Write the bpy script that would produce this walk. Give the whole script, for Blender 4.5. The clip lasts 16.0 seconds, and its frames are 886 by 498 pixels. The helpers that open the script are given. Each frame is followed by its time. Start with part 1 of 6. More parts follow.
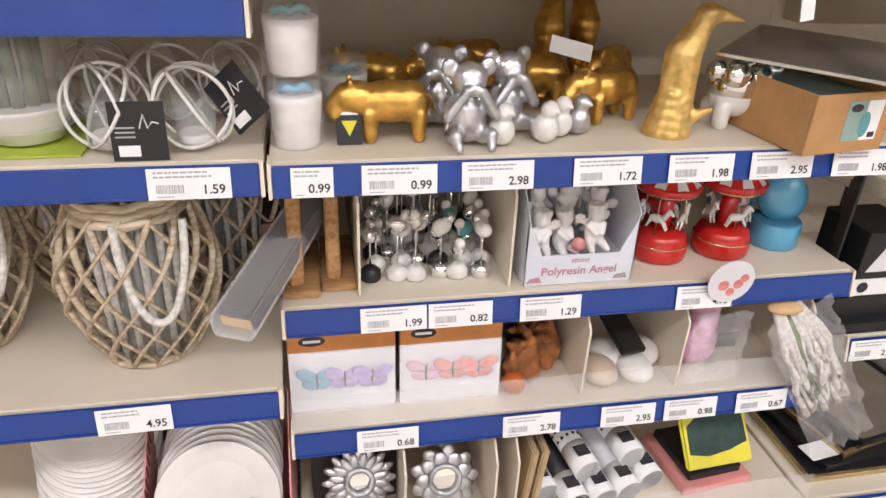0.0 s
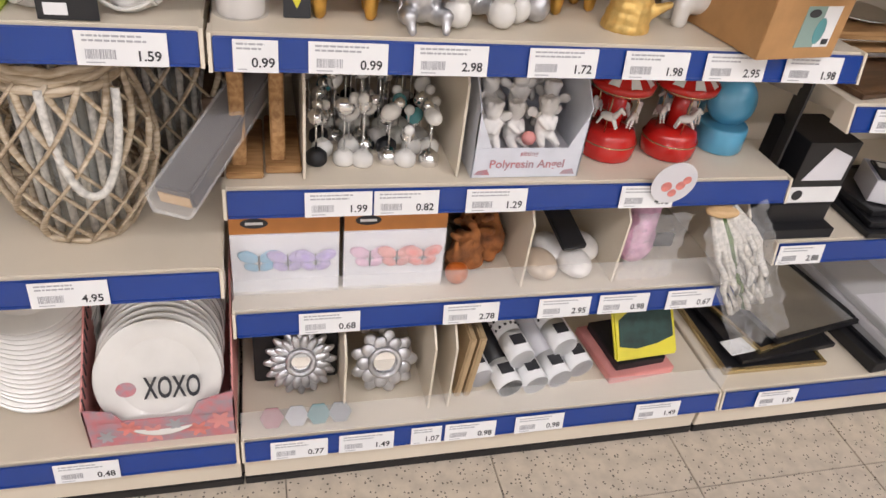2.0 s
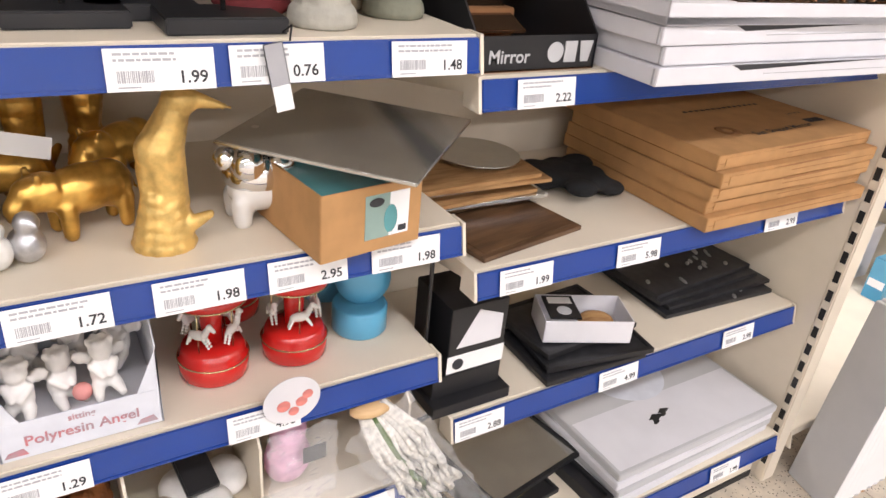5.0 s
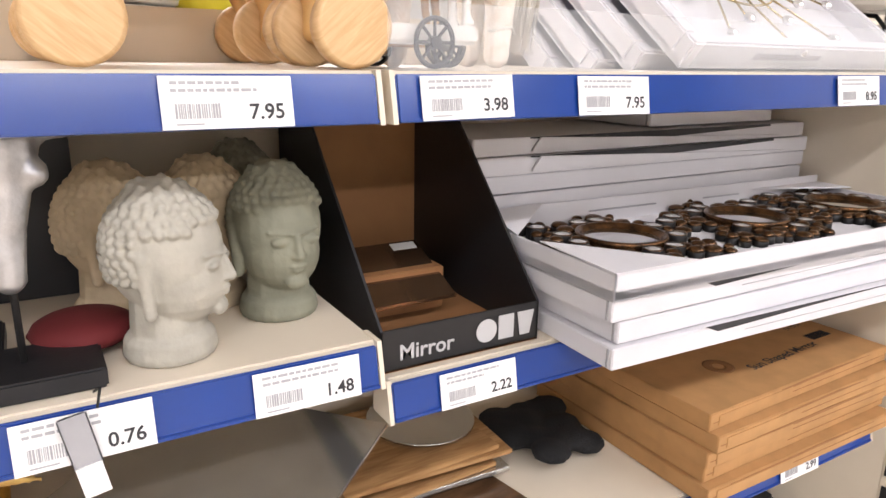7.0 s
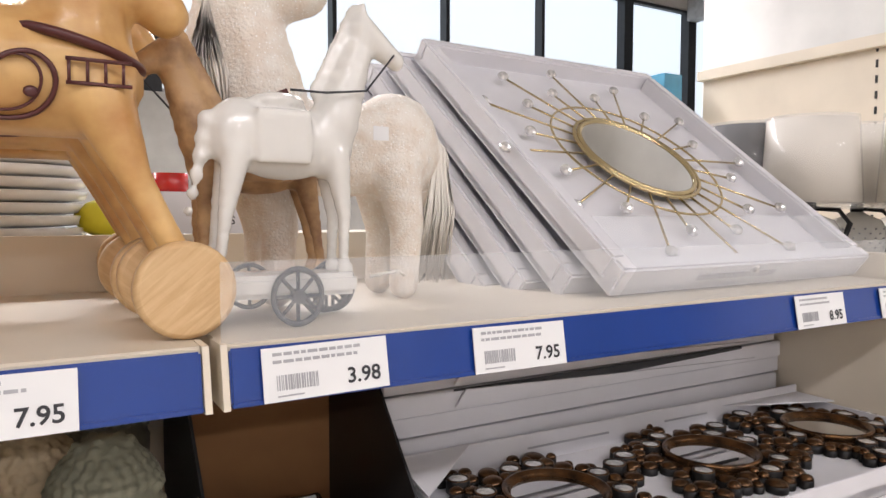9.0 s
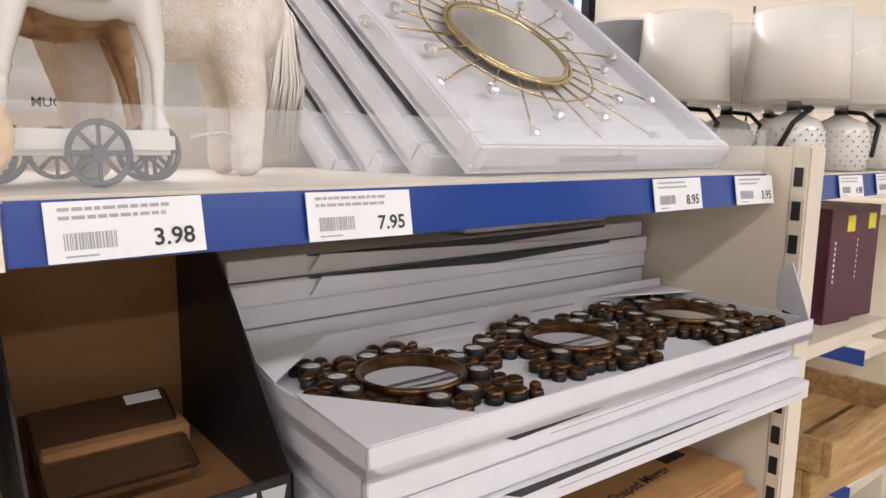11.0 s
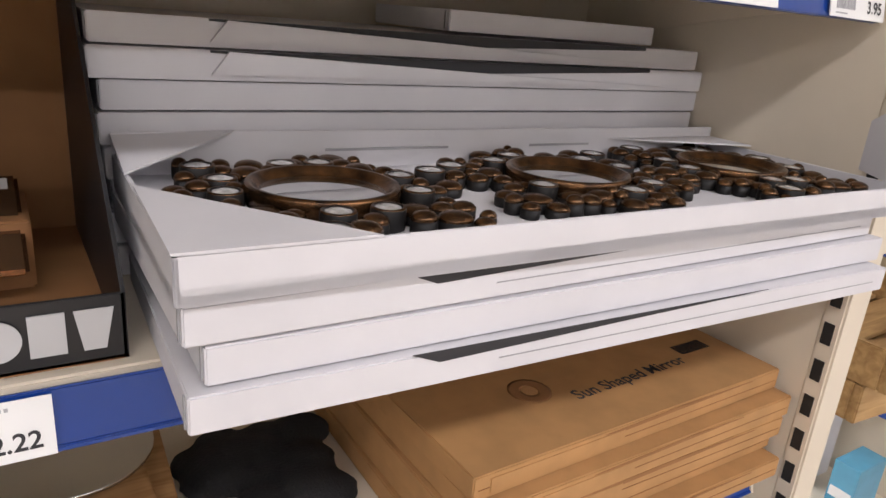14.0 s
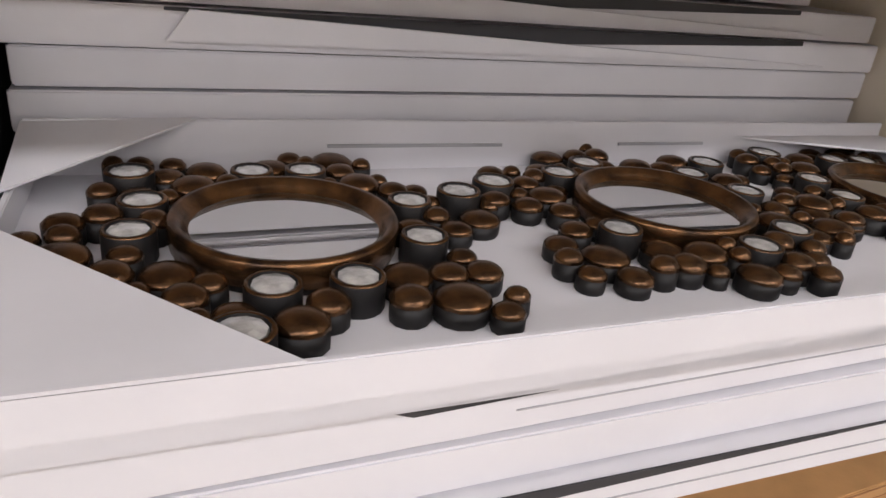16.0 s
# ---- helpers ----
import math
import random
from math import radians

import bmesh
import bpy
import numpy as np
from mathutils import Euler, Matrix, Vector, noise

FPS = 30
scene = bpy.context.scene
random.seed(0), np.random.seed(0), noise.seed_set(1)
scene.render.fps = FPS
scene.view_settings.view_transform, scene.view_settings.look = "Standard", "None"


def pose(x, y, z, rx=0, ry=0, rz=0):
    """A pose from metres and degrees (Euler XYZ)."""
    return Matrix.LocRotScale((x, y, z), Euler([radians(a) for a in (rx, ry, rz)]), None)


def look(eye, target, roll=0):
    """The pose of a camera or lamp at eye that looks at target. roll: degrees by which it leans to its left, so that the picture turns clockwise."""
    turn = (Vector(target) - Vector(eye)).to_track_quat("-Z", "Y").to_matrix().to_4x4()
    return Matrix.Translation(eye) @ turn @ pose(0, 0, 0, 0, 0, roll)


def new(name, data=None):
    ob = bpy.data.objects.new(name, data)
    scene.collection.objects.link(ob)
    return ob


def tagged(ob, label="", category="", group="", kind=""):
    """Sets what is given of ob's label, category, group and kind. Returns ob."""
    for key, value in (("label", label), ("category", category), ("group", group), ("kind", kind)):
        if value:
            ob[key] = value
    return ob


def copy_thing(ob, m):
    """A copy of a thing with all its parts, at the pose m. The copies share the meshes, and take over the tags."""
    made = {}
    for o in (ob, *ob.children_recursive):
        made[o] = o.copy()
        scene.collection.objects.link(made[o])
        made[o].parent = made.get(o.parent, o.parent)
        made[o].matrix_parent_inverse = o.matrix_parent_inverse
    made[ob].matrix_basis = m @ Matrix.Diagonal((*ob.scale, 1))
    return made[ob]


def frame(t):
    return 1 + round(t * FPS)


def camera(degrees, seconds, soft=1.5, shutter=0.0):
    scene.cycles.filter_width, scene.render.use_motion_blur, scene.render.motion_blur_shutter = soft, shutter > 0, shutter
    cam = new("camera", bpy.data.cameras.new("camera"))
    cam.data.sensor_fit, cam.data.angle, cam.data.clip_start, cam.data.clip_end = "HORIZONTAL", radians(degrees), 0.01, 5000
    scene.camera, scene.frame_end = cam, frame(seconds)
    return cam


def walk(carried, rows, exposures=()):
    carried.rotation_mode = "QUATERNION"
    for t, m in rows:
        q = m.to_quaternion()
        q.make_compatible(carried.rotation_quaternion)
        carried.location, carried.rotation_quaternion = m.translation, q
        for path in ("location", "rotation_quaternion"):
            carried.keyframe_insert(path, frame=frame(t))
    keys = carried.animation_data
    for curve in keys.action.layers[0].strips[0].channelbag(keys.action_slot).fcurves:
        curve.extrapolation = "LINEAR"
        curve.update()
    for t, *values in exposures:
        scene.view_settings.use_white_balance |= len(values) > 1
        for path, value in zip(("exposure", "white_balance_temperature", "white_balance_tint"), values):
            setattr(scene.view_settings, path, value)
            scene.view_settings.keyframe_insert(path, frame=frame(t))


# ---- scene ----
cam = camera(65.0, 16.0)
PATH = [
    (0, (0.065, -0.89, 1.249), (0.418, 0.839, 0.309), 2.3),
    (0.5, (0.067, -0.888, 1.247), (0.496, 0.775, 0.222), 3.0),
    (1, (0.077, -0.906, 1.24), (0.53, 0.697, 0.132), 4.3),
    (1.5, (0.073, -0.903, 1.242), (0.532, 0.647, 0.064), 7.0),
    (2, (0.071, -0.889, 1.24), (0.551, 0.647, 0.052), 8.1),
    (2.5, (0.079, -0.869, 1.236), (0.633, 0.659, 0.071), 8.6),
    (3, (0.137, -0.848, 1.244), (0.816, 0.669, 0.132), 8.3),
    (3.5, (0.241, -0.809, 1.262), (1.023, 0.69, 0.192), 6.9),
    (4, (0.341, -0.786, 1.277), (1.203, 0.704, 0.259), 6.4),
    (6.5, (0.66, -0.628, 1.417), (1.686, 0.954, 0.752), 2.8),
    (7, (0.719, -0.579, 1.444), (1.713, 1.072, 0.909), 1.0),
    (7.5, (0.759, -0.541, 1.486), (1.732, 1.158, 1.08), 0.4),
    (8, (0.794, -0.528, 1.518), (1.71, 1.234, 1.277), 0.0),
    (8.5, (0.841, -0.518, 1.533), (1.758, 1.253, 1.378), 0.2),
    (9, (0.891, -0.522, 1.529), (1.905, 1.198, 1.425), 0.1),
    (9.5, (0.935, -0.519, 1.517), (2.069, 1.124, 1.394), -0.4),
    (10, (0.952, -0.517, 1.493), (2.161, 1.065, 1.312), 0.2),
    (12.5, (1.009, -0.533, 1.438), (2.226, 0.996, 1.013), 1.7),
    (13, (1.064, -0.529, 1.406), (2.237, 1.028, 0.96), 3.3),
    (13.5, (1.107, -0.508, 1.366), (2.214, 1.069, 0.83), 3.4),
    (14, (1.176, -0.433, 1.355), (2.221, 1.148, 0.716), 5.0),
    (14.5, (1.24, -0.338, 1.357), (2.105, 1.307, 0.62), 5.8),
    (15, (1.284, -0.289, 1.363), (2.029, 1.366, 0.524), 5.5),
    (15.5, (1.302, -0.276, 1.367), (2.042, 1.376, 0.516), 6.2),
    (16, (1.323, -0.28, 1.371), (2.091, 1.366, 0.535), 6.5),
]
walk(cam, [(t, look(eye, goal, roll)) for t, eye, goal, roll in PATH],
     [(0, -0.48), (1.5, -0.68), (3.5, -0.55), (4, -0.45), (6.5, -0.02), (7, -0.1), (7.5, -0.35), (8.2, -0.72), (9, -0.74), (10, -0.74), (12.5, -0.5), (14, -0.6), (15, -0.58), (16, -0.58)])

# ---- light ----
world = bpy.data.worlds.new("world")
scene.world = world
world.use_nodes = True
sky = world.node_tree.nodes.new("ShaderNodeTexSky")
sky.sky_type, sky.sun_disc, sky.sun_elevation, sky.sun_rotation = "NISHITA", False, radians(40), radians(20)
world.node_tree.links.new(sky.outputs[0], world.node_tree.nodes["Background"].inputs[0])
world.node_tree.nodes["Background"].inputs[1].default_value = 0.12
scene.view_settings.exposure = 0.0
LAMP_ROWS = [(-2.6, -2.3, 80), (0.4, -2.3, 80), (3.4, -2.3, 80), (-2.6, -5.8, 160), (0.8, -5.8, 160), (4.2, -5.8, 160), (-1.0, 2.6, 160), (2.0, 2.6, 220), (6.0, 2.6, 160)]
for lx, ly, watts in LAMP_ROWS:
    lamp = bpy.data.lights.new("tube_light", "AREA")
    lamp.shape, lamp.size, lamp.size_y, lamp.energy, lamp.color = "RECTANGLE", 2.6, 0.35, watts, (0.985, 0.945, 0.985)
    new("tube_light", lamp).matrix_world = pose(lx, ly, 3.46)


# ---- materials ----
def pm(name, base, rough=0.5, metal=0.0, var=0.12, scale=12.0, bump=0.06, bscale=160.0, dark=None, coat=0.0, alpha=1.0, trans=0.0, spec=0.5):
    m = bpy.data.materials.new(name)
    m.use_nodes = True
    nt = m.node_tree
    b = nt.nodes["Principled BSDF"]
    b.inputs["Roughness"].default_value, b.inputs["Metallic"].default_value = rough, metal
    b.inputs["Coat Weight"].default_value, b.inputs["Alpha"].default_value = coat, alpha
    b.inputs["Transmission Weight"].default_value, b.inputs["Specular IOR Level"].default_value = trans, spec
    tc = nt.nodes.new("ShaderNodeTexCoord")
    n1, n2 = nt.nodes.new("ShaderNodeTexNoise"), nt.nodes.new("ShaderNodeTexNoise")
    n1.inputs["Scale"].default_value, n1.inputs["Detail"].default_value = scale, 6
    n2.inputs["Scale"].default_value, n2.inputs["Detail"].default_value = bscale, 3
    mix = nt.nodes.new("ShaderNodeMix")
    mix.data_type = "RGBA"
    d = dark or tuple(c * (1 - 2 * var) for c in base)
    mix.inputs[6].default_value, mix.inputs[7].default_value = (*d, 1), (*base, 1)
    ramp = nt.nodes.new("ShaderNodeMapRange")
    ramp.inputs["From Min"].default_value, ramp.inputs["From Max"].default_value = 0.3, 0.62
    bp = nt.nodes.new("ShaderNodeBump")
    bp.inputs["Strength"].default_value, bp.inputs["Distance"].default_value = bump, 0.002
    for n in (n1, n2):
        nt.links.new(tc.outputs["Object"], n.inputs["Vector"])
    nt.links.new(n1.outputs[0], ramp.inputs["Value"])
    nt.links.new(ramp.outputs[0], mix.inputs[0])
    nt.links.new(mix.outputs[2], b.inputs["Base Color"])
    nt.links.new(n2.outputs[0], bp.inputs["Height"])
    nt.links.new(bp.outputs[0], b.inputs["Normal"])
    return m


def wood(name, light, dark, scale=18.0, rough=0.5, stretch=(1, 1, 6)):
    m = pm(name, light, rough, var=0.2, bump=0.1)
    nt = m.node_tree
    b = nt.nodes["Principled BSDF"]
    tc, mp, w = nt.nodes.new("ShaderNodeTexCoord"), nt.nodes.new("ShaderNodeMapping"), nt.nodes.new("ShaderNodeTexNoise")
    mp.inputs["Scale"].default_value = stretch
    w.inputs["Scale"].default_value, w.inputs["Distortion"].default_value, w.inputs["Detail"].default_value = scale, 0.6, 5
    mix = nt.nodes.new("ShaderNodeMix")
    mix.data_type = "RGBA"
    mix.inputs[6].default_value, mix.inputs[7].default_value = (*dark, 1), (*light, 1)
    nt.links.new(tc.outputs["Object"], mp.inputs[0])
    nt.links.new(mp.outputs[0], w.inputs[0])
    rg = nt.nodes.new("ShaderNodeMapRange")
    rg.inputs["From Min"].default_value, rg.inputs["From Max"].default_value = 0.35, 0.65
    nt.links.new(w.outputs[0], rg.inputs[0])
    nt.links.new(rg.outputs[0], mix.inputs[0])
    nt.links.new(mix.outputs[2], b.inputs["Base Color"])
    return m


def glow(name, color, power):
    m = bpy.data.materials.new(name)
    m.use_nodes = True
    b = m.node_tree.nodes["Principled BSDF"]
    b.inputs["Base Color"].default_value = (*color, 1)
    b.inputs["Emission Color"].default_value, b.inputs["Emission Strength"].default_value = (*color, 1), power
    return m


def clear(name, tint, rough, alpha):
    """Thin clear plastic: mostly see-through, with a gloss."""
    m = pm(name, tint, rough, var=0.03, bump=0.02, alpha=alpha)
    return m


CREAM = pm("cream_powder_coat", (0.72, 0.64, 0.52), 0.42, var=0.05, scale=5, bump=0.04, bscale=500)
BLUE = pm("blue_plastic_rail", (0.006, 0.044, 0.26), 0.3, var=0.08, scale=6, bump=0.02, coat=0.6, spec=0.3)
BLUE.node_tree.nodes["Principled BSDF"].inputs["Coat Roughness"].default_value = 0.16
PAPER = pm("white_paper", (0.80, 0.80, 0.80), 0.7, var=0.02, bump=0.03)
# Black for print, and for the painted shade in gaps of the white boxes.
INK = pm("black_ink_and_shade", (0.03, 0.03, 0.035), 0.6)
GREY_INK = pm("grey_ink", (0.42, 0.42, 0.44), 0.7)
FLOOR = pm("terrazzo", (0.60, 0.52, 0.42), 0.35, var=0.1, scale=30)
GROUT = pm("grout", (0.33, 0.29, 0.24), 0.8)
# Near-black for rubber and cables, also the painted shade under the kick plates.
DARK = pm("dark_rubber_and_shade", (0.015, 0.014, 0.014), 0.6)
WALL = pm("white_wall_paint", (0.78, 0.77, 0.74), 0.8, scale=2)
CEIL = pm("ceiling_white", (0.7, 0.7, 0.7), 0.8, scale=2)
STEEL = pm("painted_steel_beam", (0.55, 0.56, 0.57), 0.5)
FRAME_DARK = pm("dark_window_frame", (0.03, 0.033, 0.04), 0.5)
TUBE = glow("lamp_tube", (1.0, 0.95, 0.88), 9.0)
SKYLIT = glow("bright_daylight", (0.84, 0.92, 1.0), 1.5)
GOLD = pm("gold_paint", (0.72, 0.42, 0.10), 0.3, 0.85, var=0.22, scale=40, bump=0.15, bscale=120)
GOLD2 = pm("pale_gold_paint", (0.78, 0.52, 0.17), 0.42, 0.5, var=0.2, scale=50, bump=0.35, bscale=90)
SILVER = pm("silver_paint", (0.62, 0.62, 0.64), 0.32, 0.8, var=0.18, scale=45, bump=0.4, bscale=130)
CHROME = pm("chrome", (0.85, 0.85, 0.86), 0.06, 1.0, var=0.02, bump=0.01)
WHITE_GLAZE = pm("white_glaze", (0.72, 0.70, 0.66), 0.2, var=0.05, coat=0.3)
WHITE_MATT = pm("white_bisque", (0.78, 0.75, 0.72), 0.6, var=0.08, scale=40, bump=0.12)
RED = pm("red_lacquer", (0.55, 0.015, 0.012), 0.2, var=0.08, coat=0.4)
SKYBLUE = pm("light_blue_lacquer", (0.10, 0.36, 0.55), 0.3, var=0.08, coat=0.2)
TEAL = pm("teal_glaze", (0.10, 0.32, 0.34), 0.25, coat=0.3)
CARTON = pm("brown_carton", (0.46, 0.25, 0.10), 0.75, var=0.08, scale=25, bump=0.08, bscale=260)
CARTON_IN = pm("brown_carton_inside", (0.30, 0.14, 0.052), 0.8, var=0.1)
WHITE_CARD = pm("white_card", (0.68, 0.67, 0.70), 0.6, var=0.04, scale=9, bump=0.06, bscale=140)
GREY_CARD = pm("grey_card_edge", (0.40, 0.40, 0.42), 0.7)
BLACK_CARD = pm("black_card", (0.012, 0.012, 0.014), 0.45, var=0.1)
PALE_BLUE_CARD = pm("pale_card", (0.66, 0.68, 0.74), 0.55, var=0.06, scale=20)
PINK = pm("pink_card", (0.72, 0.30, 0.28), 0.6, var=0.1)
PINK_DARK = pm("flower_print", (0.55, 0.20, 0.22), 0.6, var=0.3, scale=40, dark=(0.32, 0.3, 0.34))
WICKER = wood("pale_willow", (0.60, 0.50, 0.37), (0.36, 0.27, 0.17), 30)
ROPE = pm("rope", (0.72, 0.69, 0.63), 0.9, var=0.2, scale=120, bump=0.8, bscale=260)
PINE = wood("pine_wood", (0.68, 0.47, 0.25), (0.58, 0.37, 0.18), 10, 0.5, (2, 2, 22))
HONEY = pm("honey_stained_wood", (0.68, 0.43, 0.17), 0.42, var=0.25, scale=17, dark=(0.42, 0.19, 0.05), bump=0.15, bscale=90, coat=0.15)
MAROON = pm("maroon_paint", (0.09, 0.02, 0.02), 0.4)
RAW_WOOD = wood("rough_wood", (0.45, 0.26, 0.11), (0.28, 0.14, 0.05), 12, 0.7, (1, 8, 8))
DARK_WOOD = wood("bark_wood", (0.13, 0.07, 0.035), (0.06, 0.03, 0.014), 10, 0.35, (1, 8, 8))
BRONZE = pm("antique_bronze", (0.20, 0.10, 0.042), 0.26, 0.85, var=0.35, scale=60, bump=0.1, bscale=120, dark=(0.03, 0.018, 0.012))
BRONZE_SIDE = pm("near_black_bronze", (0.010, 0.009, 0.009), 0.5, 0.0, spec=0.3)
CRYSTAL = pm("faceted_gem", (0.92, 0.91, 0.90), 0.1, 0.55, var=0.2, scale=150, bump=0.5, bscale=90)
MIRROR = pm("mirror", (0.86, 0.87, 0.88), 0.02, 1.0, var=0.01, bump=0.0)
BRASS = pm("champagne_brass", (0.62, 0.50, 0.28), 0.25, 0.9, var=0.1)
STONE_PALE = pm("pale_grey_cement", (0.43, 0.41, 0.35), 0.8, var=0.1, scale=30, bump=0.4, bscale=150)
STONE_GREEN = pm("grey_green_cement", (0.23, 0.23, 0.17), 0.75, var=0.12, scale=25, bump=0.4, bscale=150)
STONE_SAND = pm("sand_cement", (0.52, 0.42, 0.28), 0.8, var=0.1, scale=30, bump=0.4, bscale=150)
PLUSH = pm("glittering_cream_plush", (0.80, 0.75, 0.68), 0.6, var=0.12, scale=60, bump=1.0, bscale=320, dark=(0.72, 0.62, 0.52))
TAN = pm("tan_painted_resin", (0.50, 0.31, 0.15), 0.45, var=0.3, scale=40, dark=(0.22, 0.11, 0.05), bump=0.2)
HAIR = pm("silky_cream_hair", (0.82, 0.77, 0.70), 0.5, var=0.05)
PLASTIC = clear("clear_plastic", (0.8, 0.82, 0.84), 0.08, 0.13)
FILM = clear("crinkled_clear_film", (0.9, 0.9, 0.9), 0.12, 0.2)
GLASS = clear("clear_glass", (0.75, 0.8, 0.78), 0.04, 0.12)
GREYMIRROR = pm("grey_mirror_film", (0.62, 0.62, 0.60), 0.2, 0.9, var=0.06)
FUR = pm("orange_fur", (0.42, 0.15, 0.04), 0.85, var=0.3, scale=25, bump=1.0, bscale=200, dark=(0.10, 0.035, 0.012))
BLACKFUR = pm("black_fur", (0.008, 0.008, 0.009), 0.95, bump=1.0, bscale=300)
ORANGE = pm("orange_print", (0.62, 0.24, 0.06), 0.5)
YELLOW = pm("yellow_print", (0.70, 0.62, 0.03), 0.35, var=0.1)
GREEN_DK = pm("dark_green_print", (0.012, 0.05, 0.04), 0.55, var=0.3, scale=40)
GREEN = pm("stem_green", (0.08, 0.14, 0.03), 0.5, var=0.2)
LIME = pm("lime_card", (0.42, 0.52, 0.06), 0.5)
LILAC = pm("lilac_wing", (0.42, 0.33, 0.62), 0.5, var=0.2, scale=50)
CORAL = pm("coral_wing", (0.75, 0.25, 0.22), 0.5, var=0.2, scale=50)
PINKWING = pm("pink_wing", (0.70, 0.40, 0.55), 0.5, var=0.2, scale=50)
PLUM = pm("plum_carton", (0.085, 0.018, 0.035), 0.35, var=0.08)
SHADE = pm("cream_lamp_shade", (0.70, 0.65, 0.57), 0.8, var=0.04, bump=0.2, bscale=500)
SHADE_DK = pm("charcoal_lamp_shade", (0.045, 0.045, 0.05), 0.8)
GREYCANVAS = pm("grey_printed_canvas", (0.52, 0.52, 0.53), 0.6, var=0.08, scale=4)
GLITTER = pm("black_glitter", (0.025, 0.025, 0.028), 0.35, var=0.3, scale=60)
CRATE = wood("crate_wood", (0.50, 0.32, 0.14), (0.33, 0.19, 0.075), 8, 0.7, (1, 9, 9))


def speckle(m, dark, amount, scale):
    """Scattered chips of colour: stone in the floor tile, painted sparkle on the plush."""
    nt = m.node_tree
    b = nt.nodes["Principled BSDF"]
    src = b.inputs["Base Color"].links[0].from_socket
    tc, v = nt.nodes.new("ShaderNodeTexCoord"), nt.nodes.new("ShaderNodeTexVoronoi")
    v.inputs["Scale"].default_value = scale
    info = nt.nodes.new("ShaderNodeObjectInfo")
    add = nt.nodes.new("ShaderNodeVectorMath")
    lt, lt2, mul = nt.nodes.new("ShaderNodeMath"), nt.nodes.new("ShaderNodeMath"), nt.nodes.new("ShaderNodeMath")
    lt.operation = lt2.operation = "LESS_THAN"
    mul.operation = "MULTIPLY"
    lt.inputs[1].default_value, lt2.inputs[1].default_value = 0.26, amount
    sep, mix = nt.nodes.new("ShaderNodeSeparateColor"), nt.nodes.new("ShaderNodeMix")
    mix.data_type = "RGBA"
    mix.inputs[7].default_value = (*dark, 1)
    nt.links.new(tc.outputs["Object"], add.inputs[0])
    nt.links.new(info.outputs["Random"], add.inputs[1])
    nt.links.new(add.outputs[0], v.inputs["Vector"])
    nt.links.new(v.outputs["Distance"], lt.inputs[0])
    nt.links.new(v.outputs["Color"], sep.inputs[0])
    nt.links.new(sep.outputs[0], lt2.inputs[0])
    nt.links.new(lt.outputs[0], mul.inputs[0])
    nt.links.new(lt2.outputs[0], mul.inputs[1])
    nt.links.new(mul.outputs[0], mix.inputs[0])
    nt.links.new(src, mix.inputs[6])
    nt.links.new(mix.outputs[2], b.inputs["Base Color"])


speckle(FLOOR, (0.10, 0.085, 0.07), 0.5, 120)


# White dots paint the glitter's sparkle into the plush colour.
speckle(PLUSH, (0.97, 0.97, 0.97), 0.3, 380)


# ---- mesh helpers ----
def bx(bm, a, b, bevel=0.0):
    lo, hi = [min(p, q) for p, q in zip(a, b)], [max(p, q) for p, q in zip(a, b)]
    v = [bm.verts.new((x, y, z)) for x in (lo[0], hi[0]) for y in (lo[1], hi[1]) for z in (lo[2], hi[2])]
    fs = [bm.faces.new([v[k] for k in q]) for q in ((0, 1, 3, 2), (4, 6, 7, 5), (0, 4, 5, 1), (2, 3, 7, 6), (0, 2, 6, 4), (1, 5, 7, 3))]
    if bevel:
        bmesh.ops.bevel(bm, geom=list({e for f in fs for e in f.edges}), offset=bevel, segments=2, affect="EDGES")
    return bm


def box(a, b, bevel=0.0015):
    return bx(bmesh.new(), a, b, bevel)


def lathe(profile, n=28, at=(0, 0, 0), axis="Z", bm=None):
    """Turn a profile of (radius, height) about an axis."""
    bm = bm or bmesh.new()
    turn = {"Z": Matrix(), "Y": pose(0, 0, 0, 90), "X": pose(0, 0, 0, 0, 90)}[axis]
    rings = []
    for r, h in profile:
        rings.append([bm.verts.new(Vector(at) + turn @ Vector((r * math.cos(k * math.tau / n), r * math.sin(k * math.tau / n), h))) for k in range(n)])
    for p, q in zip(rings, rings[1:]):
        for k in range(n):
            bm.faces.new((p[k], p[(k + 1) % n], q[(k + 1) % n], q[k]))
    for ring, flip in ((rings[0], True), (rings[-1], False)):
        bm.faces.new(ring[::-1] if flip else ring)
    for f in bm.faces:
        f.smooth = len(f.verts) == 4
    return bm


def tube(points, r, n=8, bm=None, closed=False, flat=1.0):
    bm = bm or bmesh.new()
    pts = [Vector(p) for p in points]
    rings = []
    m = len(pts)
    for i, p in enumerate(pts):
        d = (pts[(i + 1) % m] - pts[i - 1]) if closed else pts[min(i + 1, m - 1)] - pts[max(i - 1, 0)]
        q = d.to_track_quat("Z", "Y").to_matrix()
        rr = r[i] if isinstance(r, (list, tuple)) else r
        rings.append([bm.verts.new(p + q @ Vector((rr * math.cos(k * math.tau / n), flat * rr * math.sin(k * math.tau / n), 0))) for k in range(n)])
    for i in range(m if closed else m - 1):
        a, b = rings[i], rings[(i + 1) % m]
        for k in range(n):
            bm.faces.new((a[k], a[(k + 1) % n], b[(k + 1) % n], b[k])).smooth = True
    if not closed:
        bm.faces.new(rings[0][::-1])
        bm.faces.new(rings[-1])
    return bm


